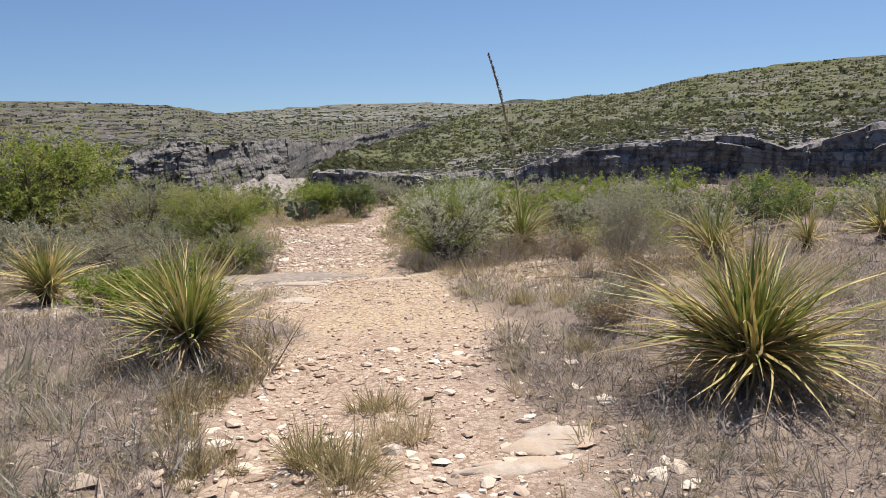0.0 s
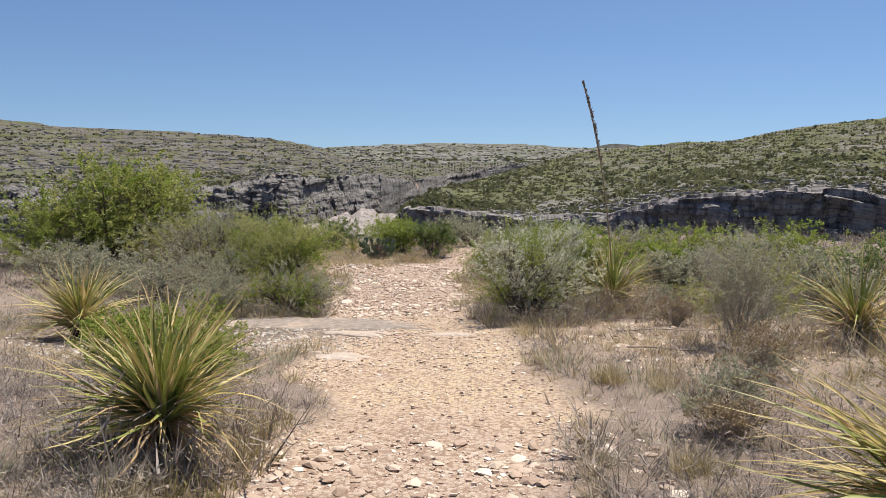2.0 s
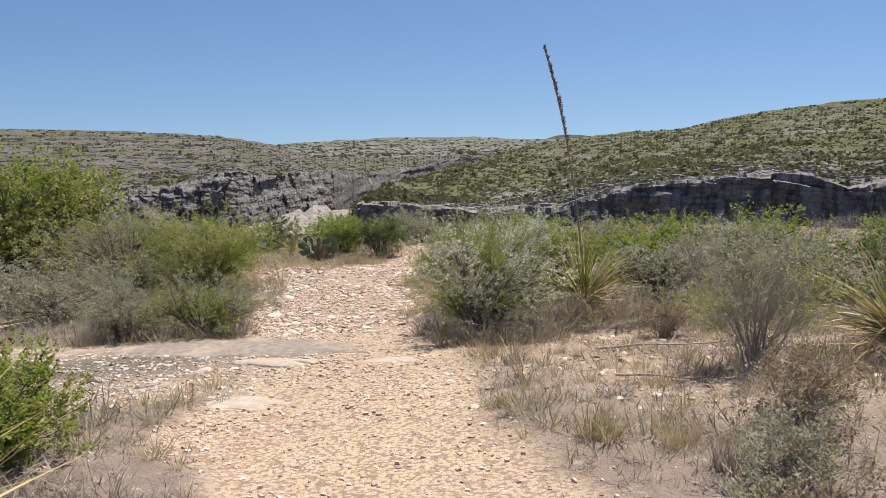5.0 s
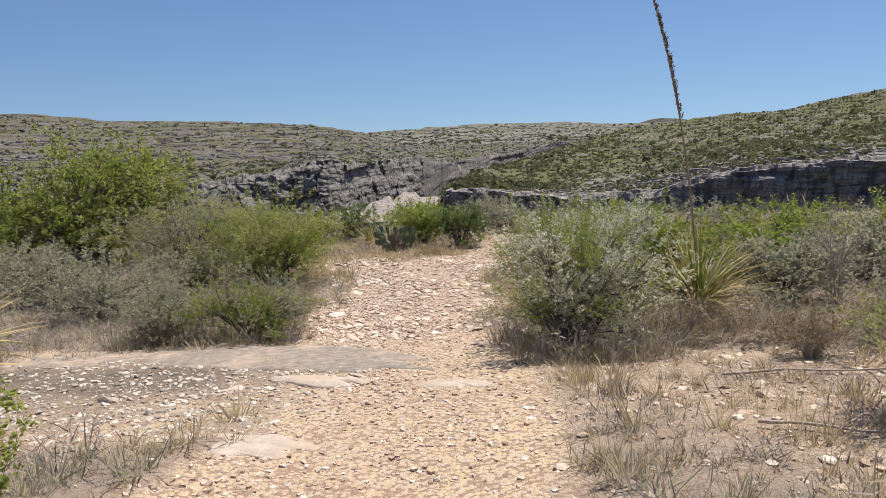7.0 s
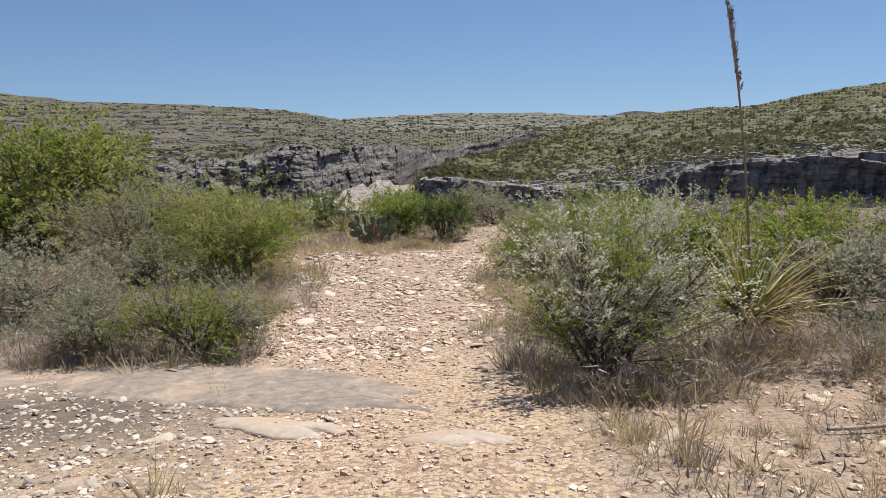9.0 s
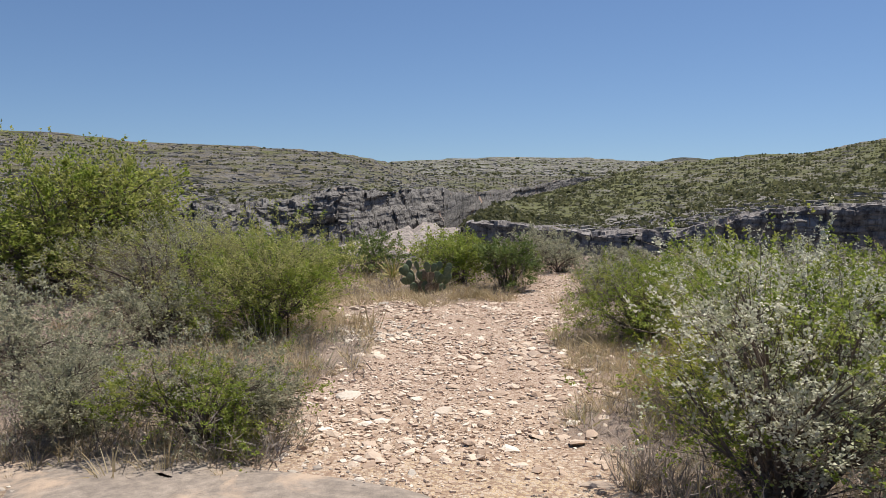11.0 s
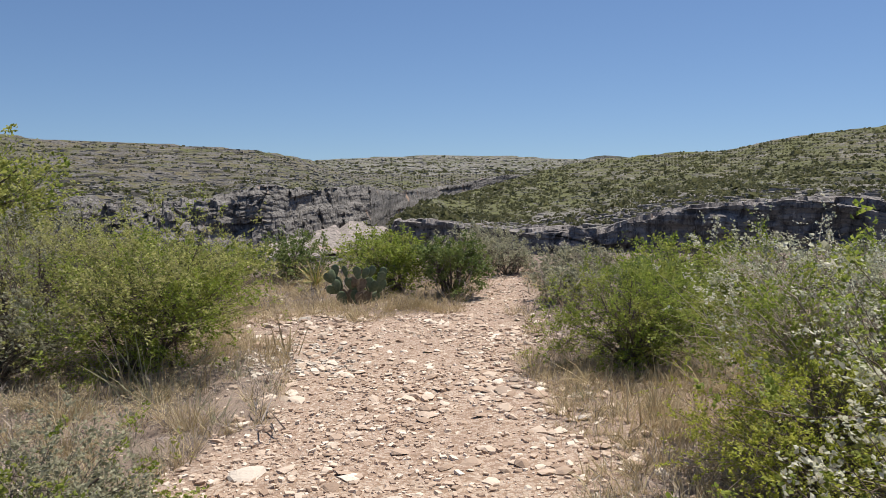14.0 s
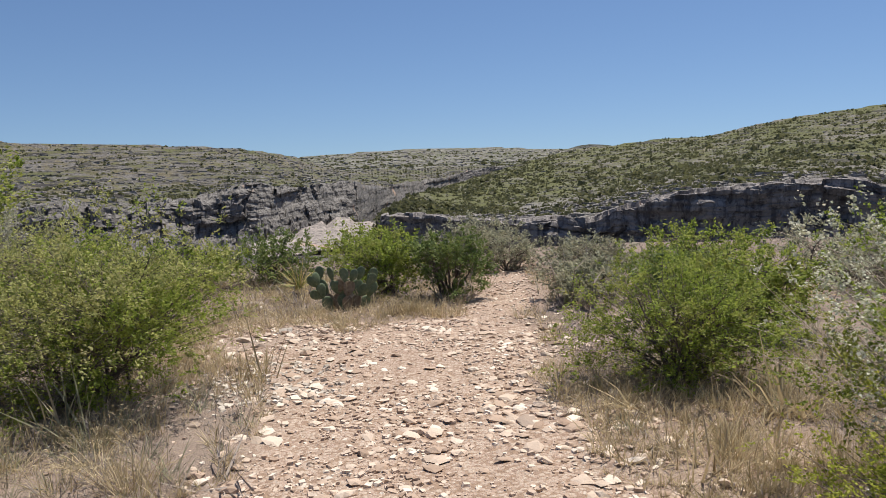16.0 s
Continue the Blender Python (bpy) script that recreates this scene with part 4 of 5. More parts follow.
shrub("thin_bush", 2.88, 8.9, 1.1, 1.15, 25, "sparse grey-green bush with thin upright twigs", "bush", L_FEATHER, 15000, 0.012, 0.006, 10, 20, 420, bark=BARK_PALE, low=0.03, thick=0.009, up=0.6, second=L_GREY)
shrub("green_bush", 0.88, 16.75, 1.6, 0.98, 26, "bright green feathery bush beside the path", "bush", L_GREEN, 26000, 0.014, 0.0075, 8, 22, 420, low=0.04)
shrub("green_bush", 2.0, 18.2, 1.3, 1.08, 27, "tall green bush with yellow-green top", "bush", L_GREEN, 9000, 0.025, 0.012, 8, 14, 280)
shrub("feathery_bush", -3.7, 17.15, 2.5, 1.48, 28, "feathery olive-green bush leaning over the path", "bush", L_FEATHER, 42000, 0.018, 0.009, 9, 26, 640, low=0.03, second=L_GREEN)
shrub("grey_bush", -5.8, 18.5, 2.9, 1.68, 29, "grey-green bush with dark crooked branches", "bush", L_GREY, 20000, 0.019, 0.009, 9, 20, 520, low=0.03, thick=0.028, second=L_FEATHER)
shrub("mesquite_tree", -9.6, 22.0, 5.0, 2.8, 30, "broad yellow-green mesquite with dark branches", "tree", L_YELLOW, 26000, 0.05, 0.024, 7, 30, 620, thick=0.05, second=L_GREEN)
shrub("green_bush", -10.5, 20.2, 2.6, 1.6, 31, "rich green bush at the foot of the mesquite", "bush", L_GREEN, 12000, 0.03, 0.014, 7, 16, 300, low=0.05)
shrub("grey_bush", -2.5, 12.6, 1.2, 0.80, 32, "low grey-green bush with a bright green side", "bush", L_GREY, 22000, 0.012, 0.007, 8, 16, 360, low=0.02, second=L_GREEN)
shrub("grey_bush", -3.56, 12.7, 1.15, 0.72, 33, "low ash-grey bush at the edge of the rock", "bush", L_GREY, 17000, 0.012, 0.0065, 8, 16, 380, low=0.02)
shrub("green_bush", -1.7, 22.1, 1.5, 0.98, 34, "green bush beside the prickly pear", "bush", L_GREEN, 7000, 0.028, 0.014, 7, 14, 220, low=0.03)
shrub("green_bush", -0.85, 21.6, 1.25, 0.98, 35, "dark green bush at the bend of the path", "bush", L_DARK, 7000, 0.026, 0.013, 7, 14, 220, low=0.03)
shrub("grey_bush", 0.15, 24.3, 1.4, 0.78, 36, "grey-brown bush at the end of the path", "bush", L_GREY, 5000, 0.026, 0.012, 7, 12, 240, low=0.03)
shrub("green_bush", -1.98, 7.15, 0.95, 0.60, 37, "yellow-green bush close beside the sotol", "bush", L_GREEN, 10000, 0.013, 0.009, 8, 14, 260, low=0.03)
shrub("silver_bush", -6.2, 23.8, 1.3, 0.62, 38, "low whitish bush on the far side", "bush", L_SILVER, 5000, 0.028, 0.014, 7, 14, 240, low=0.03)

shrub("dead_bush", 4.0, 13.4, 1.1, 1.25, 39, "bare grey dead bush with crooked twigs", "bush", L_GREY, 120, 0.02, 0.01, 6, 12, 110, bark=BARK_PALE, thick=0.014, up=0.5)
shrub("spiny_bush", -2.3, 4.0, 0.7, 0.75, 40, "thin spiny bush of dark wiry stems", "bush", L_GREY, 900, 0.014, 0.006, 6, 9, 60, thick=0.010, up=0.5)
shrub("green_bush", -2.75, 8.0, 1.0, 0.46, 42, "low green bush trailing behind the sotol", "bush", L_GREEN, 7000, 0.022, 0.012, 8, 16, 260)
shrub("grey_bush", -5.2, 14.6, 1.9, 0.8, 43, "ash-grey low bush among dry grass", "bush", L_GREY, 7000, 0.024, 0.012, 8, 16, 300)
shrub("grey_bush", -4.9, 16.4, 1.6, 0.75, 44, "grey-brown low bush among dry grass", "bush", L_GREY, 6000, 0.024, 0.012, 8, 16, 300)


for n, (bx, by, bw, bh) in enumerate([(1.95, 11.75, 0.9, 0.48), (2.75, 11.6, 1.0, 0.52), (3.5, 11.3, 1.0, 0.58), (4.3, 11.6, 1.1, 0.62), (2.75, 10.75, 0.65, 0.40), (2.55, 7.6, 0.8, 0.45), (2.05, 6.6, 0.6, 0.34), (3.3, 6.6, 0.9, 0.5), (1.75, 5.9, 0.5, 0.30)]):
    shrub("brown_bush", bx, by, bw, bh, 180 + n, "low brown half-dead bush of fine twigs on stony soil", "bush", L_BROWN, 3600, 0.013, 0.006, 9, 14, 420, bark=BARK_PALE, thick=0.008, up=0.5, second=L_GREY, group="brown bushes beside the path")


def dead_branch(x, y, length, turn, seed, label, thick=0.018, lift=0.03):
    """A fallen, weathered branch with a side twig."""
    rng = np.random.default_rng(seed)
    s = np.linspace(-0.5, 0.5, 12)
    c, n = math.cos(radians(turn)), math.sin(radians(turn))
    px = x + s * length * c + 0.03 * fbm(s * 4, 0 * s, seed, 3, seed)
    py = y + s * length * n + 0.05 * fbm(s * 4, 0 * s + 3, seed, 3, seed)
    line = np.stack([px, py, surface(px, py) + lift + 0.02 * np.abs(fbm(s * 5, 0 * s, 1, 2, seed))], -1)
    v, f = tubes(line[None], thick * np.linspace(1, 0.35, 12)[None], 6)
    side = np.linspace(line[5], line[5] + np.array([0.12 * c - 0.16 * n, 0.12 * n + 0.16 * c, 0.06]), 12)
    v2, f2 = tubes(side[None], thick * 0.5 * np.linspace(1, 0.3, 12)[None], 5)
    tagged(part("dead_branch", raw_mesh("dead_branch", *joined([(v, f), (v2, f2)]), True), BARK_PALE), label, "branch", "fallen branches")


dead_branch(2.7, 10.2, 1.6, 3, 5, "bleached fallen branch on the stony ground", 0.012)
dead_branch(2.2, 8.7, 0.9, -24, 6, "bleached fallen branch in dry grass", 0.012)
dead_branch(1.75, 3.45, 0.3, 25, 7, "short bleached stick below the sotol", 0.012)
dead_branch(2.8, 4.6, 1.1, -12, 8, "long grey stick leaning out of the sotol", 0.016, 0.25)

# green hedge of brush along the canyon's edge
EDGE = [(-13.5, 21.0, 2.4, 1.3, L_GREEN), (-7.4, 24.2, 2.0, 0.95, L_GREEN), (-5.2, 23.2, 1.9, 0.85, L_GREEN), (-3.9, 24.0, 1.7, 0.80, L_DARK), (-2.4, 24.8, 1.6, 0.85, L_GREEN),
        (1.7, 24.0, 1.5, 0.65, L_GREY), (2.9, 22.4, 1.8, 0.95, L_GREEN), (4.3, 21.0, 2.0, 1.15, L_GREY), (5.6, 20.2, 2.0, 1.25, L_GREEN), (3.9, 16.2, 1.7, 1.15, L_GREEN), (5.2, 15.4, 1.8, 1.25, L_GREY),
        (6.9, 17.6, 2.2, 1.35, L_GREEN), (7.0, 14.2, 1.8, 1.3, L_DARK), (8.8, 15.6, 2.2, 1.35, L_GREEN), (10.6, 14.8, 2.3, 1.25, L_GREEN), (12.6, 16.4, 2.4, 1.3, L_GREY), (5.6, 13.0, 1.3, 1.15, L_GREY), (-6.3, 22.2, 1.8, 0.95, L_GREEN), (-11.2, 24.0, 2.4, 1.5, L_FEATHER), (-4.6, 20.6, 1.6, 0.8, L_GREEN), (-6.9, 16.0, 1.8, 0.8, L_GREY), (1.0, 20.9, 1.3, 0.7, L_GREY), (2.1, 20.6, 1.4, 0.85, L_DARK), (-0.4, 25.3, 1.6, 0.8, L_GREY),
        (3.6, 14.0, 1.3, 1.1, L_GREY), (-12.0, 16.8, 2.2, 1.1, L_GREY), (-8.6, 17.6, 2.0, 0.9, L_GREY), (-7.5, 20.6, 2.2, 1.3, L_FEATHER), (8.6, 12.4, 1.6, 1.1, L_GREY)]
for n, (bx, by, bw, bh, lf) in enumerate(EDGE):
    words = {L_GREEN: "bright green brush near the canyon's edge", L_GREY: "grey-green dry brush near the canyon's edge", L_DARK: "dark green brush near the canyon's edge", L_FEATHER: "olive feathery brush near the canyon's edge"}[lf]
    shrub("brush", bx, by, bw * 1.12, bh * (1.08 if bx < 0 else 0.74), 100 + n, words, "bush", lf, 6000, 0.031, 0.015, 7, 16, 280, low=0.03, group="brush along the canyon's edge")

prickly_pear(-2.2, 21.0, 0.80, 0.80, 4)

# ---- grasses ----
grass_clump(-0.22, 3.35, 0.30, 0.50, 800, 41, "tuft of green and straw grass growing in the path", GRASS_GREEN, 0.006)
grass_clump(0.0, 3.75, 0.22, 0.34, 360, 46, "straw-coloured tuft growing in the path", GRASS_DRY, 0.005)
grass_clump(-0.07, 4.35, 0.22, 0.36, 420, 42, "small dry tuft growing in the path", GRASS_GREEN, 0.005)
grass_clump(0.98, 11.0, 0.34, 0.34, 260, 43, "tall pale grass with nodding seed heads", GRASS_DRY, 0.005, 0.5, 26)
grass_clump(1.1, 9.68, 0.30, 0.20, 130, 44, "dark upright tuft of dead grass", SCRUB, 0.005, 0.1)
grass_clump(0.9, 10.1, 0.26, 0.22, 180, 45, "straw tuft by the stones", GRASS_DRY, 0.005)
grass_clump(1.45, 5.3, 0.28, 0.30, 240, 47, "yellow tuft of dry grass", GRASS_GREEN, 0.005)
grass_clump(-2.75, 15.2, 0.42, 0.50, 420, 48, "pale dry grass bending over the path's edge", GRASS_DRY, 0.005, 0.6, 20)
grass_clump(-3.2, 14.6, 0.36, 0.45, 360, 49, "straw-coloured dry grass at the path's edge", GRASS_DRY, 0.005, 0.6, 10)
grass_clump(-2.7, 13.9, 0.34, 0.5, 380, 53, "straw-coloured dry grass below the bush", GRASS_DRY, 0.005, 0.6, 8)
grass_clump(-3.1, 15.9, 0.34, 0.5, 380, 54, "pale dry grass below the feathery bush", GRASS_DRY, 0.005, 0.6, 12)
grass_clump(1.35, 7.5, 0.26, 0.3, 260, 55, "rusty dry grass among dead twigs", GRASS_GREEN, 0.005)
grass_clump(-3.55, 15.3, 0.36, 0.5, 360, 71, "pale dry grass among stones by the path", GRASS_DRY, 0.006, 0.6, 14)
grass_clump(-3.85, 14.7, 0.34, 0.45, 340, 72, "straw-coloured dry grass behind the path's edge", GRASS_DRY, 0.006, 0.6, 8)
grass_clump(-4.0, 15.7, 0.34, 0.45, 340, 73, "straw-coloured dry grass at the foot of the bush", GRASS_DRY, 0.006, 0.6, 8)
grass_clump(0.75, 15.3, 0.30, 0.4, 300, 74, "short straw grass between the bushes", GRASS_DRY, 0.006, 0.6)
grass_clump(1.5, 15.9, 0.34, 0.4, 300, 75, "pale dry grass behind the silver bush", GRASS_DRY, 0.006, 0.6)
grass_clump(1.75, 7.3, 0.26, 0.3, 260, 56, "rusty dry grass among dead twigs", GRASS_DRY, 0.005)
grass_clump(1.85, 6.9, 0.30, 0.2, 220, 57, "dark upright tuft of dead grass", SCRUB, 0.005, 0.2)
for n, (gx, gy, gh, gs, dark) in enumerate([(0.80, 9.95, 0.34, 0.20, 0), (0.95, 9.80, 0.30, 0.18, 0), (1.64, 9.82, 0.16, 0.10, 1), (1.60, 10.17, 0.15, 0.09, 1), (1.45, 10.14, 0.13, 0.10, 1), (1.19, 9.50, 0.13, 0.16, 0), (1.40, 9.52, 0.14, 0.14, 1), (0.62, 10.86, 0.20, 0.16, 0), (1.40, 7.93, 0.30, 0.30, 0), (1.80, 7.75, 0.28, 0.26, 0), (2.32, 10.36, 0.2, 0.2, 1), (2.54, 9.57, 0.22, 0.16, 1), (-1.75, 11.2, 0.14, 0.16, 0), (-0.9, 3.5, 0.2, 0.3, 0), (1.35, 5.45, 0.24, 0.3, 0), (0.1, 3.95, 0.16, 0.3, 0), (-0.45, 3.2, 0.22, 0.3, 0)]):
    grass_clump(gx, gy, gh * 0.85, gs * 1.7, 84, 140 + n, "small dark tuft of dead grass on bare soil" if dark else "straw-coloured tuft of dry grass on bare soil", SCRUB if dark else GRASS_DRY, 0.004, 0.3 if dark else 0.5)
grass_clump(-1.35, 20.6, 0.40, 0.42, 380, 50, "long yellow grass bent over at the bend", GRASS_DRY, 0.006, 0.7, 14)
grass_clump(-0.95, 20.3, 0.36, 0.40, 300, 51, "long yellow grass bent over at the bend", GRASS_DRY, 0.006, 0.7, 8)
grass_clump(0.35, 16.1, 0.24, 0.40, 300, 52, "dry straw grass under the green bush", GRASS_DRY, 0.005, 0.6)


def twig_mesh(rng, twigs, height, spread, width):
    """A low tangle of dead twigs: stems that fan out and side twigs off them, all crooked."""
    main = max(twigs // 3, 3)
    a = rng.uniform(0, 2 * np.pi, main)
    lean = rng.uniform(0.1, 1.1, main) * spread / height
    way = np.stack([lean * np.cos(a), lean * np.sin(a), rng.uniform(0.6, 1.1, main)], -1)
    root = np.stack([0.12 * spread * np.cos(a), 0.12 * spread * np.sin(a), np.full(main, -0.02)], -1)
    length = height * rng.uniform(0.6, 1.1, main)
    k = rng.integers(0, main, twigs - main)
    unit = way / np.linalg.norm(way, axis=1, keepdims=True)
    side_root = root[k] + unit[k] * (length[k] * rng.uniform(0.25, 0.95, len(k)))[:, None]
    side_way = unit[k] * 0.6 + rng.normal(scale=0.7, size=(len(k), 3)) + np.array([0, 0, 0.25])
    side_len = height * rng.uniform(0.2, 0.5, len(k))
    return strips(np.concatenate([root, side_root]), np.concatenate([way, side_way]), np.concatenate([length, side_len]), width * rng.uniform(0.7, 1.4, twigs), np.full(twigs, 0.05), 1, rng)


def cover(name, count, region, pick, height, spread, blades, width, material, seed, label, sag=0.35, segs=2, twiggy=False):
    """Low growth over a stretch of the bench, thick off the path and none on it."""
    rng = np.random.default_rng(seed)
    x0, x1, y0, y1 = region
    x, y = rng.uniform(x0, x1, count), rng.uniform(y0, y1, count)
    keep = pick(x, y, rng)
    x, y = x[keep], y[keep]
    z = surface(x, y)
    protos = [twig_mesh(rng, blades, 1.0, spread / height, width / height) if twiggy else tuft_mesh(rng, blades, 1.0, spread / height, width / height, sag, segs) for _ in range(7)]
    s = height * rng.lognormal(0, 0.35, len(x))
    a = rng.uniform(0, 6.28, len(x))
    blocks = []
    for k, (pv, pf) in enumerate(protos):
        m = np.arange(len(x)) % 7 == k
        c, sn = np.cos(a[m]), np.sin(a[m])
        v = np.stack([pv[None, :, 0] * c[:, None] - pv[None, :, 1] * sn[:, None], pv[None, :, 0] * sn[:, None] + pv[None, :, 1] * c[:, None], np.broadcast_to(pv[None, :, 2], (m.sum(), len(pv)))], -1)
        v = v * s[m][:, None, None] + np.stack([x[m], y[m], z[m]], -1)[:, None]
        f = pf[None] + (np.arange(m.sum()) * len(pv))[:, None, None]
        blocks.append((v.reshape(-1, 3), f.reshape(-1, 4)))
    tagged(part(name, raw_mesh(name, *joined(blocks)), material), label, "ground cover", kind="stuff")


def off_path(x, y, rng):
    return (on_path(x, y) < 0.25 + 0.2 * rng.uniform(size=len(x))) & (fbm(x * 0.6, y * 0.6, 0, 3, 17) + rng.uniform(-0.6, 0.6, len(x)) > -0.28)


def far_off(x, y, rng):
    return off_path(x, y, rng) & ((np.abs(x) > 7) | (y > 18))


def far_patch(x, y, rng):
    return (np.hypot((x + 2.6) / 1.0, (y - 19.0) / 1.0) > 0.7) & (x < np.interp(y, PATH_Y, PATH_L) + 0.3 + (y > 20) * 0.2)


def fringe(x, y, rng):
    p = on_path(x, y)
    return (p > 0.02) & (p < 0.58) & (rng.uniform(size=len(x)) < 0.8)


def right_patch(x, y, rng):
    return off_path(x, y, rng) & (fbm(x * 0.5, y * 0.5, 0, 3, 29) > -0.05)


def right_flat(x, y, rng):
    return np.hypot((x - 2.2) / 1.7, (y - 9.6) / 1.8) + rng.uniform(-0.3, 0.3, len(x)) < 1.0


SKIRTS = [(1.0, 11.65, 0.80), (1.55, 14.3, 0.90), (1.12, 13.5, 0.62), (2.3, 12.7, 0.60), (0.88, 16.75, 0.75), (-3.7, 17.15, 1.1), (-2.5, 12.6, 0.58), (-3.56, 12.7, 0.55), (2.88, 8.9, 0.5), (-5.8, 18.5, 1.3), (2.1, 14.4, 0.8), (-1.42, 5.35, 0.5), (4.1, 9.1, 0.6)]


def round_bushes(x, y, rng):
    d = np.min([np.hypot(x - bx, y - by) / r for bx, by, r in SKIRTS], axis=0)
    return (d > 0.55) & (d < 1.22) & (on_path(x, y) < 0.97)


def dry_ground(x, y, rng):
    return off_path(x, y, rng) & (grey_soil(x, y) < 0.3)


cover("dead_brush", 13500, (-7, 7, 1.2, 18), dry_ground, 0.16, 0.26, 26, 0.0048, SCRUB, 61, "grey-brown dead low brush covering the ground", twiggy=True)
cover("dead_brush", 4600, (-17, 15, 6, 26), far_off, 0.26, 0.40, 24, 0.011, SCRUB, 62, "grey-brown dead low brush farther off", twiggy=True)
cover("dead_brush", 5200, (-5, 5, 4.5, 13.0), round_bushes, 0.24, 0.22, 24, 0.006, SCRUB, 60, "grey dead twigs at the feet of the bushes", twiggy=True)
cover("dry_grass", 4600, (-7, 5, 4.5, 19.5), round_bushes, 0.22, 0.18, 15, 0.0058, GRASS_DRY, 59, "straw-coloured grass at the feet of the bushes", 0.4)
cover("dead_brush", 4200, (-3.6, 4.6, 1.2, 6.8), dry_ground, 0.13, 0.21, 30, 0.0034, SCRUB, 58, "fine grey dead twigs matted over the ground", twiggy=True)
cover("dead_brush", 1500, (0.7, 4.2, 7.4, 11.6), lambda x, y, rng: right_flat(x, y, rng) & (fbm(x * 1.3, y * 1.3, 0, 3, 53) > -0.05), 0.07, 0.16, 20, 0.0042, SCRUB, 57, "thin litter of dead twigs on reddish soil", twiggy=True)
cover("low_brush", 3600, (-8, 8, 3.0, 19), right_patch, 0.17, 0.26, 24, 0.0055, L_GREY, 66, "low grey-green brush among the dead twigs", 0.2)
cover("dry_grass", 3600, (-6, 6, 1.2, 16), fringe, 0.14, 0.15, 22, 0.005, GRASS_DRY, 63, "straw-coloured grass fringing the path")
cover("dry_grass", 2000, (-7, 7, 1.2, 16), right_patch, 0.15, 0.20, 22, 0.0045, GRASS_GREEN, 64, "yellow-green grass among the dead brush")
cover("dry_grass", 4200, (-7, 4, 14, 26), fringe, 0.20, 0.24, 20, 0.006, GRASS_DRY, 65, "long straw grass on both sides of the path")

cover("dry_grass", 1100, (-5.2, -0.6, 18.2, 24.5), far_patch, 0.15, 0.24, 22, 0.006, GRASS_DRY, 68, "long straw grass round the prickly pear")
cover("dry_grass", 800, (0.0, 2.4, 13.6, 17.6), lambda x, y, rng: on_path(x, y) < 0.75, 0.12, 0.18, 18, 0.005, GRASS_DRY, 69, "straw-coloured grass between the bushes", 0.5)
cover("green_grass", 900, (-2.4, -0.5, 3.2, 6.3), fringe, 0.15, 0.15, 24, 0.005, GRASS_GREEN, 67, "green-tinged grass at the foot of the sotol")

# ---- stones ----
PEBBLES = [pebble(np.random.default_rng(200 + k), 1, 0.45 + 0.06 * (k % 4), 0.1) for k in range(10)]
for me in PEBBLES:
    me.materials.append(STONE)
ROCKS = [pebble(np.random.default_rng(300 + k), 2, 0.40 + 0.08 * (k % 3), 0.1) for k in range(6)]
for me in ROCKS:
    me.materials.append(STONE)
BIG = [(0.95, 5.83, 0.21, "pale angular stone lying proud on the path"), (0.0, 3.6, 0.19, "pale angular rock beside the tuft"), (2.16, 10.81, 0.22, "pale flat stone lying on the bare ground"), (2.03, 9.56, 0.22, "pale angular stone lying on the bare ground"), (2.3, 9.3, 0.2, "pale broken stone lying on the bare ground"),
       (-2.64, 9.96, 0.22, "grey angular stone lying on the bare ground"), (-1.85, 9.43, 0.24, "grey angular stone lying on the bare ground"), (-1.62, 8.63, 0.2, "pale flat stone lying on the bare ground"), (-1.09, 9.15, 0.1, "small pale stone lying on the bare ground"), (-0.89, 9.46, 0.12, "small pale stone lying on the bare ground"),
       (1.93, 8.89, 0.13, "pale stone lying on the bare ground"), (1.09, 10.09, 0.2, "whitish rounded stone beside a tuft"), (-1.77, 10.22, 0.2, "pale angular stone lying on the bare ground"), (-1.0, 12.86, 0.2, "flat pinkish stone lying on the bare ground"), (0.06, 12.01, 0.24, "flat stone at the path's edge"),
       (-2.63, 16.26, 0.16, "white stone at the path's edge"), (-2.08, 15.88, 0.26, "flat grey stone lying on the bare ground"), (-1.92, 14.12, 0.32, "broad grey stone bedded in the path"), (-1.57, 16.24, 0.12, "small stone lying on the bare ground"), (-0.06, 14.73, 0.16, "pinkish stone lying on the bare ground"),
       (-0.3, 15.96, 0.3, "flat grey stone in the path"), (-1.0, 13.63, 0.24, "pinkish white stone lying on the bare ground"), (-0.8, 13.7, 0.16, "pinkish white stone lying on the bare ground"), (0.08, 17.87, 0.2, "flat stone lying on the bare ground"), (-3.64, 21.94, 0.3, "pale stone in the grass"),
       (-2.8, 18.85, 0.25, "grey stone in a heap"), (-2.5, 19.1, 0.22, "pinkish stone in a heap"), (-3.1, 19.3, 0.28, "grey stone in a heap"), (-2.7, 19.6, 0.3, "pale stone in a heap"), (-3.3, 18.9, 0.2, "grey stone in a heap"), (-2.3, 18.7, 0.18, "pinkish stone in a heap"),
       (2.3, 3.5, 0.16, "pale stone in the brush"), (0.25, 3.2, 0.13, "pale stone lying on the bare ground"), (0.58, 4.3, 0.17, "pale flat stone lying on the bare ground"), (-1.15, 3.35, 0.26, "white flat stone at the path's edge"), (-1.4, 3.25, 0.22, "white flat stone at the path's edge")]
for n, (bx, by, size, words) in enumerate(BIG):
    ob = part("rock", ROCKS[n % 6], None)
    ob.matrix_world = pose(bx, by, float(surface(bx, by)) - 0.015, 0, 0, n * 77.0) @ Matrix.Diagonal((size, size * 0.75, size * (0.5 if "flat" in words or "broad" in words else 0.85), 1))
    tagged(ob, words, "rock", "loose rocks on the ground")


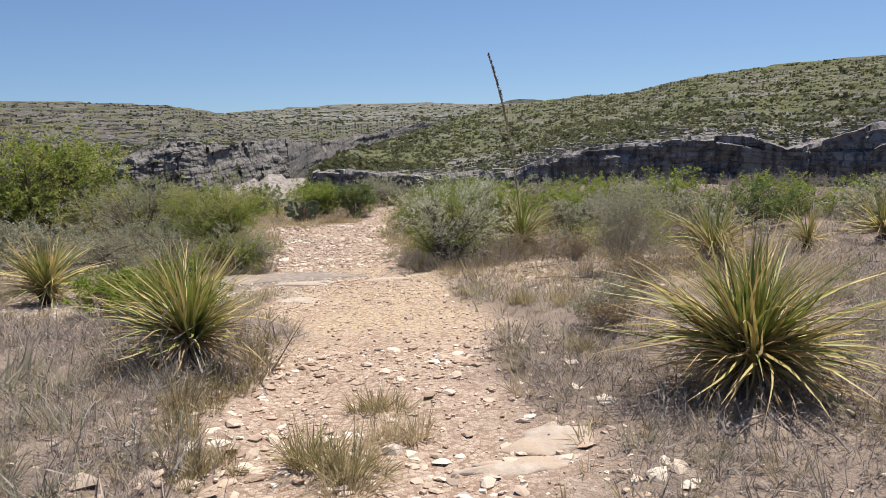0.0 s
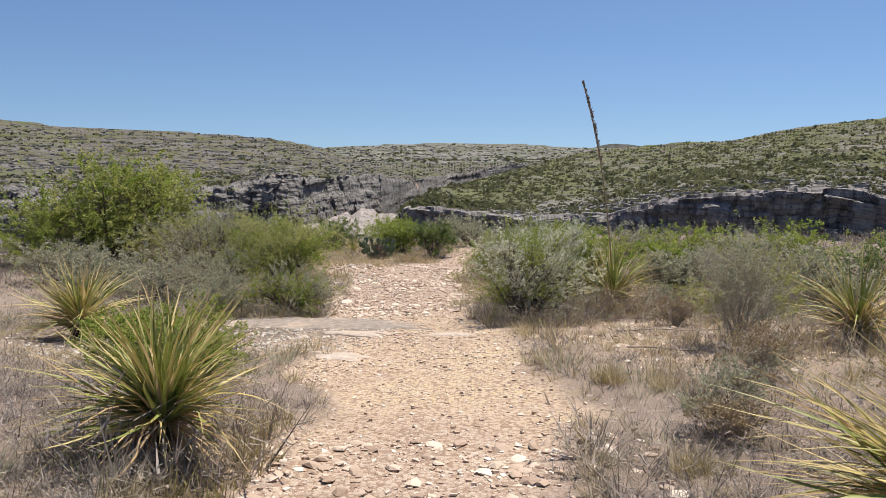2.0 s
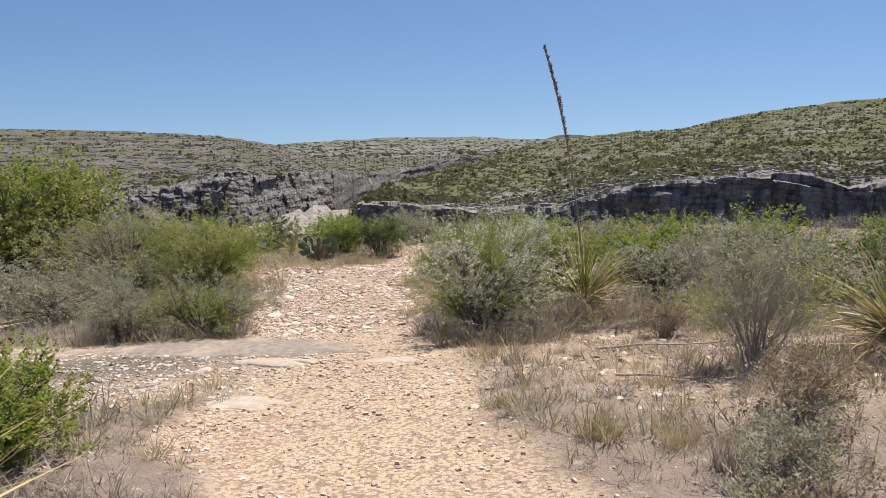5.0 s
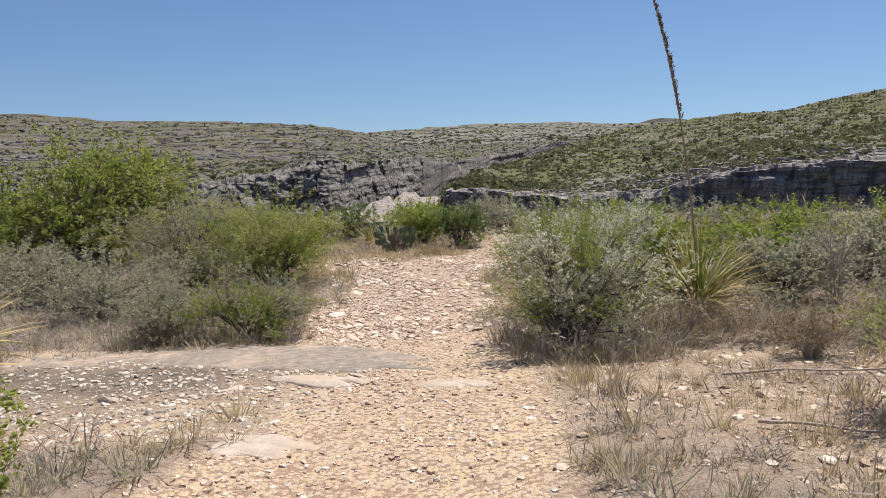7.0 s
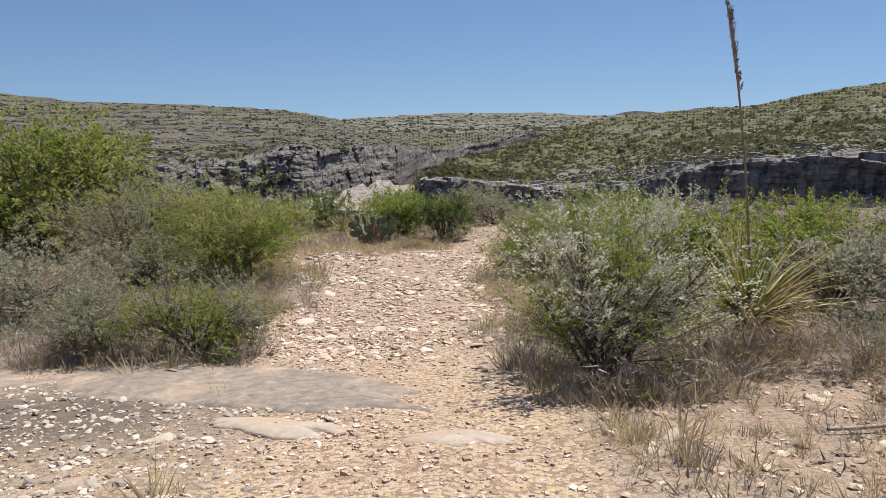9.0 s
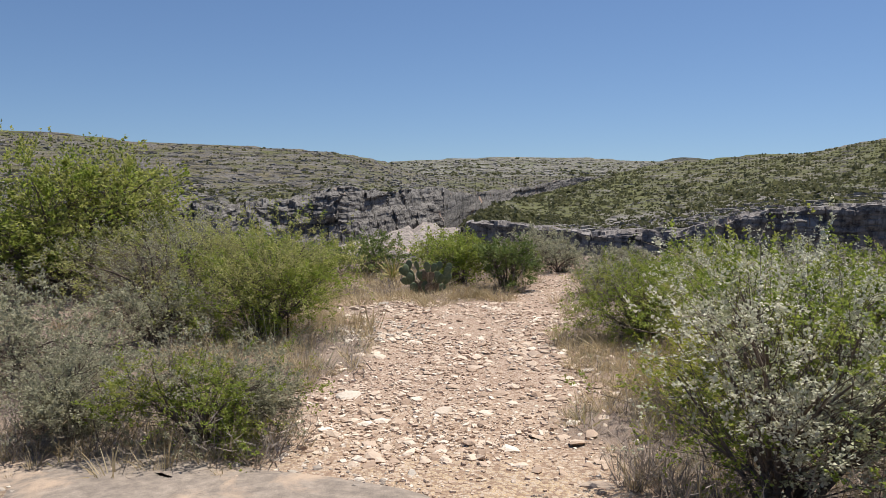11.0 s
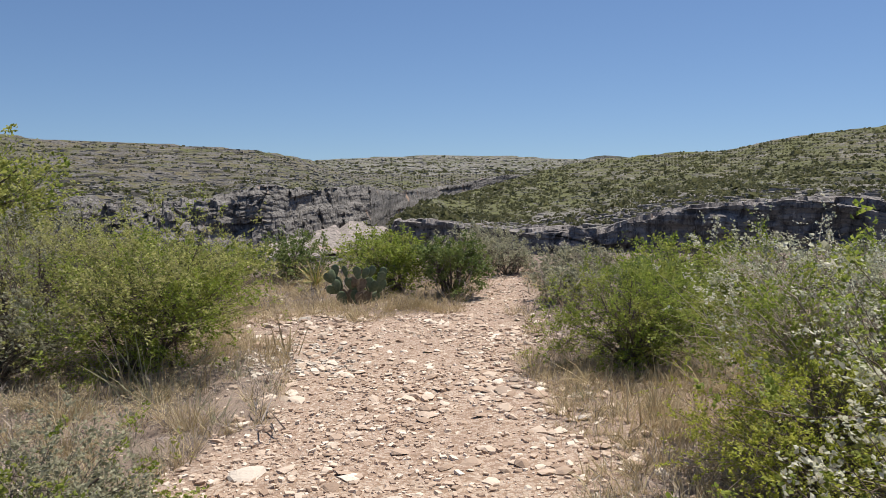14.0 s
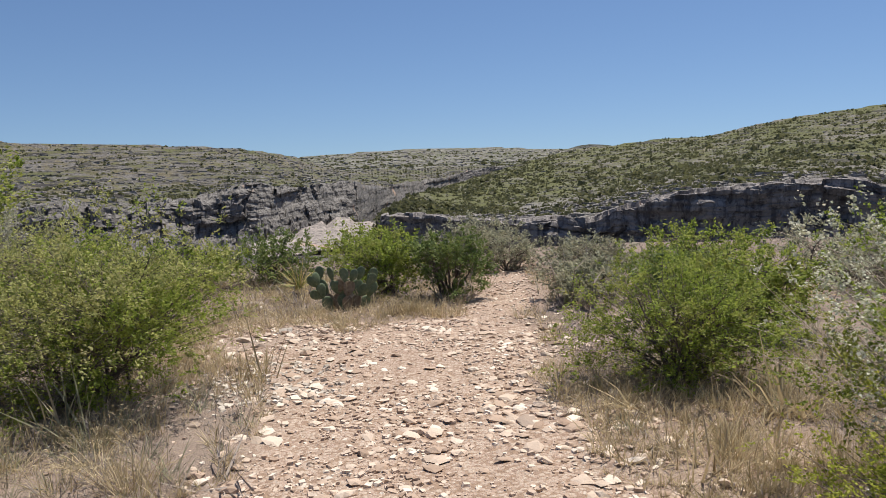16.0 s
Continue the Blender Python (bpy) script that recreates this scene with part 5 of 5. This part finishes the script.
def slab(x, y, rx, ry, turn, seed, label, rise=0.05, material=SLAB):
    """Bedrock: a low, broad sheet of stone with a ragged, broken rim."""
    rings, spokes = 16, 72
    a = np.linspace(0, 2 * np.pi, spokes, endpoint=False)
    edge = 1 + 0.55 * fbm(np.cos(a) * 2.2 + seed, np.sin(a) * 2.2, 0, 5, seed)
    rr = np.concatenate([np.linspace(0.03, 0.96, rings - 1), [1.0]])
    px, py = rr[:, None] * edge * rx * np.cos(a), rr[:, None] * edge * ry * np.sin(a)
    c, s = math.cos(radians(turn)), math.sin(radians(turn))
    wx, wy = x + px * c - py * s, y + px * s + py * c
    h = rise * (1.15 - 1.1 * rr[:, None] ** 4) + 0.022 * fbm(wx * 3, wy * 3, 0, 5, seed)
    h[-1] = -0.05
    wz = ground_z(wx, wy) + 0.05 * fbm(wx * 0.7, wy * 0.7, 0, 3, 1) + h
    v = np.stack([wx, wy, wz], -1).reshape(-1, 3)
    k = np.arange((rings - 1) * spokes).reshape(rings - 1, spokes)
    nx = np.roll(k, -1, 1)
    f = np.stack([k, nx, nx + spokes, k + spokes], -1).reshape(-1, 4)
    tagged(part("rock_slab", raw_mesh("rock_slab", v, f, True), material), label, "rock slab", "bedrock in the path")


slab(-2.4, 11.8, 2.5, 0.62, -23, 3, "grey bedrock slab running across into the path", 0.032)
slab(-4.3, 11.9, 1.3, 0.5, -10, 9, "grey bedrock slab under loose stones", 0.03)
slab(-1.15, 10.4, 0.5, 0.16, -16, 4, "low pinkish bedrock ledge", 0.03, SLAB_PINK)
slab(-0.05, 10.1, 0.32, 0.13, -10, 5, "low pinkish bedrock ledge", 0.025, SLAB_PINK)
slab(-1.2, 8.7, 0.45, 0.2, -10, 7, "flat pinkish bedrock showing in the path", 0.018, SLAB_PINK)
slab(0.79, 3.6, 0.24, 0.17, 20, 6, "flat pale bedrock showing in the path", 0.03, SLAB_PINK)
slab(0.6, 3.3, 0.3, 0.1, 5, 8, "flat pale bedrock showing in the path", 0.02, SLAB_PINK)


def gravel(name, count, region, pick, size, material, seed, label, flat=1.0, worn=False):
    """Loose stones too many to count."""
    rng = np.random.default_rng(seed)
    x0, x1, y0, y1 = region
    x, y = rng.uniform(x0, x1, count), rng.uniform(y0, y1, count)
    keep = pick(x, y, rng)
    x, y = x[keep], y[keep]
    z = surface(x, y)
    s = size * np.minimum(rng.lognormal(0, 0.55, len(x)), 2.1)
    a = rng.uniform(0, 6.28, len(x))
    base = np.array([(sx, sy, sz) for sx in (-0.42, 0.42) for sy in (-0.42, 0.42) for sz in (-0.42, 0.42)])
    faces = np.array([(0, 1, 3), (0, 3, 2), (4, 6, 7), (4, 7, 5), (0, 4, 5), (0, 5, 1), (2, 3, 7), (2, 7, 6), (1, 5, 7), (1, 7, 3), (0, 2, 6), (0, 6, 4)])
    if worn:
        g = 0.5 * (1 + 5 ** 0.5)
        base = 0.26 * np.array([(-1, g, 0), (1, g, 0), (-1, -g, 0), (1, -g, 0), (0, -1, g), (0, 1, g), (0, -1, -g), (0, 1, -g), (g, 0, -1), (g, 0, 1), (-g, 0, -1), (-g, 0, 1)])
        faces = np.array([(0, 11, 5), (0, 5, 1), (0, 1, 7), (0, 7, 10), (0, 10, 11), (1, 5, 9), (5, 11, 4), (11, 10, 2), (10, 7, 6), (7, 1, 8), (3, 9, 4), (3, 4, 2), (3, 2, 6), (3, 6, 8), (3, 8, 9), (4, 9, 5), (2, 4, 11), (6, 2, 10), (8, 6, 7), (9, 8, 1)])
    jit = 1 + rng.uniform(-0.45, 0.3, (len(x), len(base), 3))
    if not worn:
        jit[:, 1::2, :2] *= rng.uniform(0.6, 0.95, (len(x), 1, 1))
    v = base[None] * jit * np.stack([np.ones(len(x)), rng.uniform(0.55, 0.95, len(x)), flat * rng.uniform(0.22, 0.6, len(x))], -1)[:, None]
    c, sn = np.cos(a)[:, None], np.sin(a)[:, None]
    v[..., 2] = v[..., 2] + v[..., 0] * rng.normal(0, 0.13, len(x))[:, None] + v[..., 1] * rng.normal(0, 0.13, len(x))[:, None]
    v = np.stack([v[..., 0] * c - v[..., 1] * sn, v[..., 0] * sn + v[..., 1] * c, v[..., 2]], -1) * s[:, None, None]
    v = v + np.stack([x, y, z + 0.06 * s], -1)[:, None]
    f = faces[None] + (np.arange(len(x)) * len(base))[:, None, None]
    tagged(part(name, raw_mesh(name, v.reshape(-1, 3), f.reshape(-1, 3)), material), label, "gravel", kind="stuff")


def mostly_path(x, y, rng):
    return rng.uniform(size=len(x)) < 0.05 + 0.95 * on_path(x, y) * np.clip((0.55 + 1.8 * fbm(x * 0.9, y * 0.9, 0, 3, 77)) * np.interp(y, [4, 5.5, 9.5, 12.5], [1, 0.5, 0.55, 1]), 0.10, 1)


def stony_flat(x, y, rng):
    return rng.uniform(size=len(x)) < np.clip(1.6 - np.hypot((x + 2.9) / 2.2, (y - 10.3) / 1.6), 0, 1)


gravel("gravel", 52000, (-3.6, 4.4, 2.2, 13), mostly_path, 0.022, GRAVEL, 81, "loose pale limestone chips on the path")
gravel("gravel", 40000, (-4.2, 1.4, 12.3, 25), mostly_path, 0.030, GRAVEL, 82, "coarser loose limestone on the lower path")
gravel("gravel", 4200, (-6.5, -0.8, 8.4, 13), stony_flat, 0.038, GREY_GRAVEL, 83, "white and grey broken stones on dark soil", 0.9, True)

def upper_edge(x, y, rng):
    return rng.uniform(size=len(x)) < 0.25 + 0.6 * (fbm(x * 1.2, y * 1.2, 0, 3, 33) > 0.0)


def dark_patch(x, y, rng):
    return np.hypot((x + 2.35) / 0.75, (y - 17.3) / 0.8) + rng.uniform(-0.3, 0.3, len(x)) < 0.9


def heap(x, y, rng):
    return np.hypot((x + 2.8) / 1.1, (y - 19.2) / 1.2) + rng.uniform(-0.3, 0.3, len(x)) < 0.9


gravel("broken_stone", 1500, (-1.5, 1.3, 2.2, 5.9), upper_edge, 0.062, GRAVEL, 84, "flat broken limestone strewn over the upper path", 0.6, True)
gravel("broken_stone", 2600, (-2.4, 0.6, 12.2, 20.0), upper_edge, 0.070, GRAVEL, 85, "larger broken stones on the lower path", 0.7, True)
gravel("gravel", 900, (-3.3, -1.4, 16.3, 18.3), dark_patch, 0.040, GREY_GRAVEL, 86, "patch of dark grey pebbles")
gravel("broken_stone", 420, (0.6, 4.0, 7.6, 11.6), right_flat, 0.050, GRAVEL, 88, "pale broken stones on the reddish soil", 0.8, True)
gravel("broken_stone", 520, (-4.2, -1.4, 17.8, 20.6), heap, 0.075, GRAVEL, 87, "low heap of broken limestone", 1.0, True)

# the stones that can be picked out singly
_rng = np.random.default_rng(91)
_count = 0
while _count < 290:
    sx, sy = _rng.uniform(-3.4, 2.4), 2.4 + 15 * _rng.uniform() ** 0.9
    if _rng.uniform() > 0.15 + 0.85 * float(on_path(np.array(sx), np.array(sy))):
        continue
    big = (0.045 + 0.0016 * sy) * min(_rng.lognormal(0, 0.35), 1.8)
    ob = part("stone", PEBBLES[_count % 10], None, GROUND)
    ob.matrix_basis = pose(sx, sy, float(surface(sx, sy)) - 0.15 * big, _rng.uniform(-15, 15), _rng.uniform(-15, 15), _rng.uniform(0, 360)) @ Matrix.Diagonal((big, big * _rng.uniform(0.6, 1.0), big * _rng.uniform(0.35, 0.8), 1))
    _count += 1
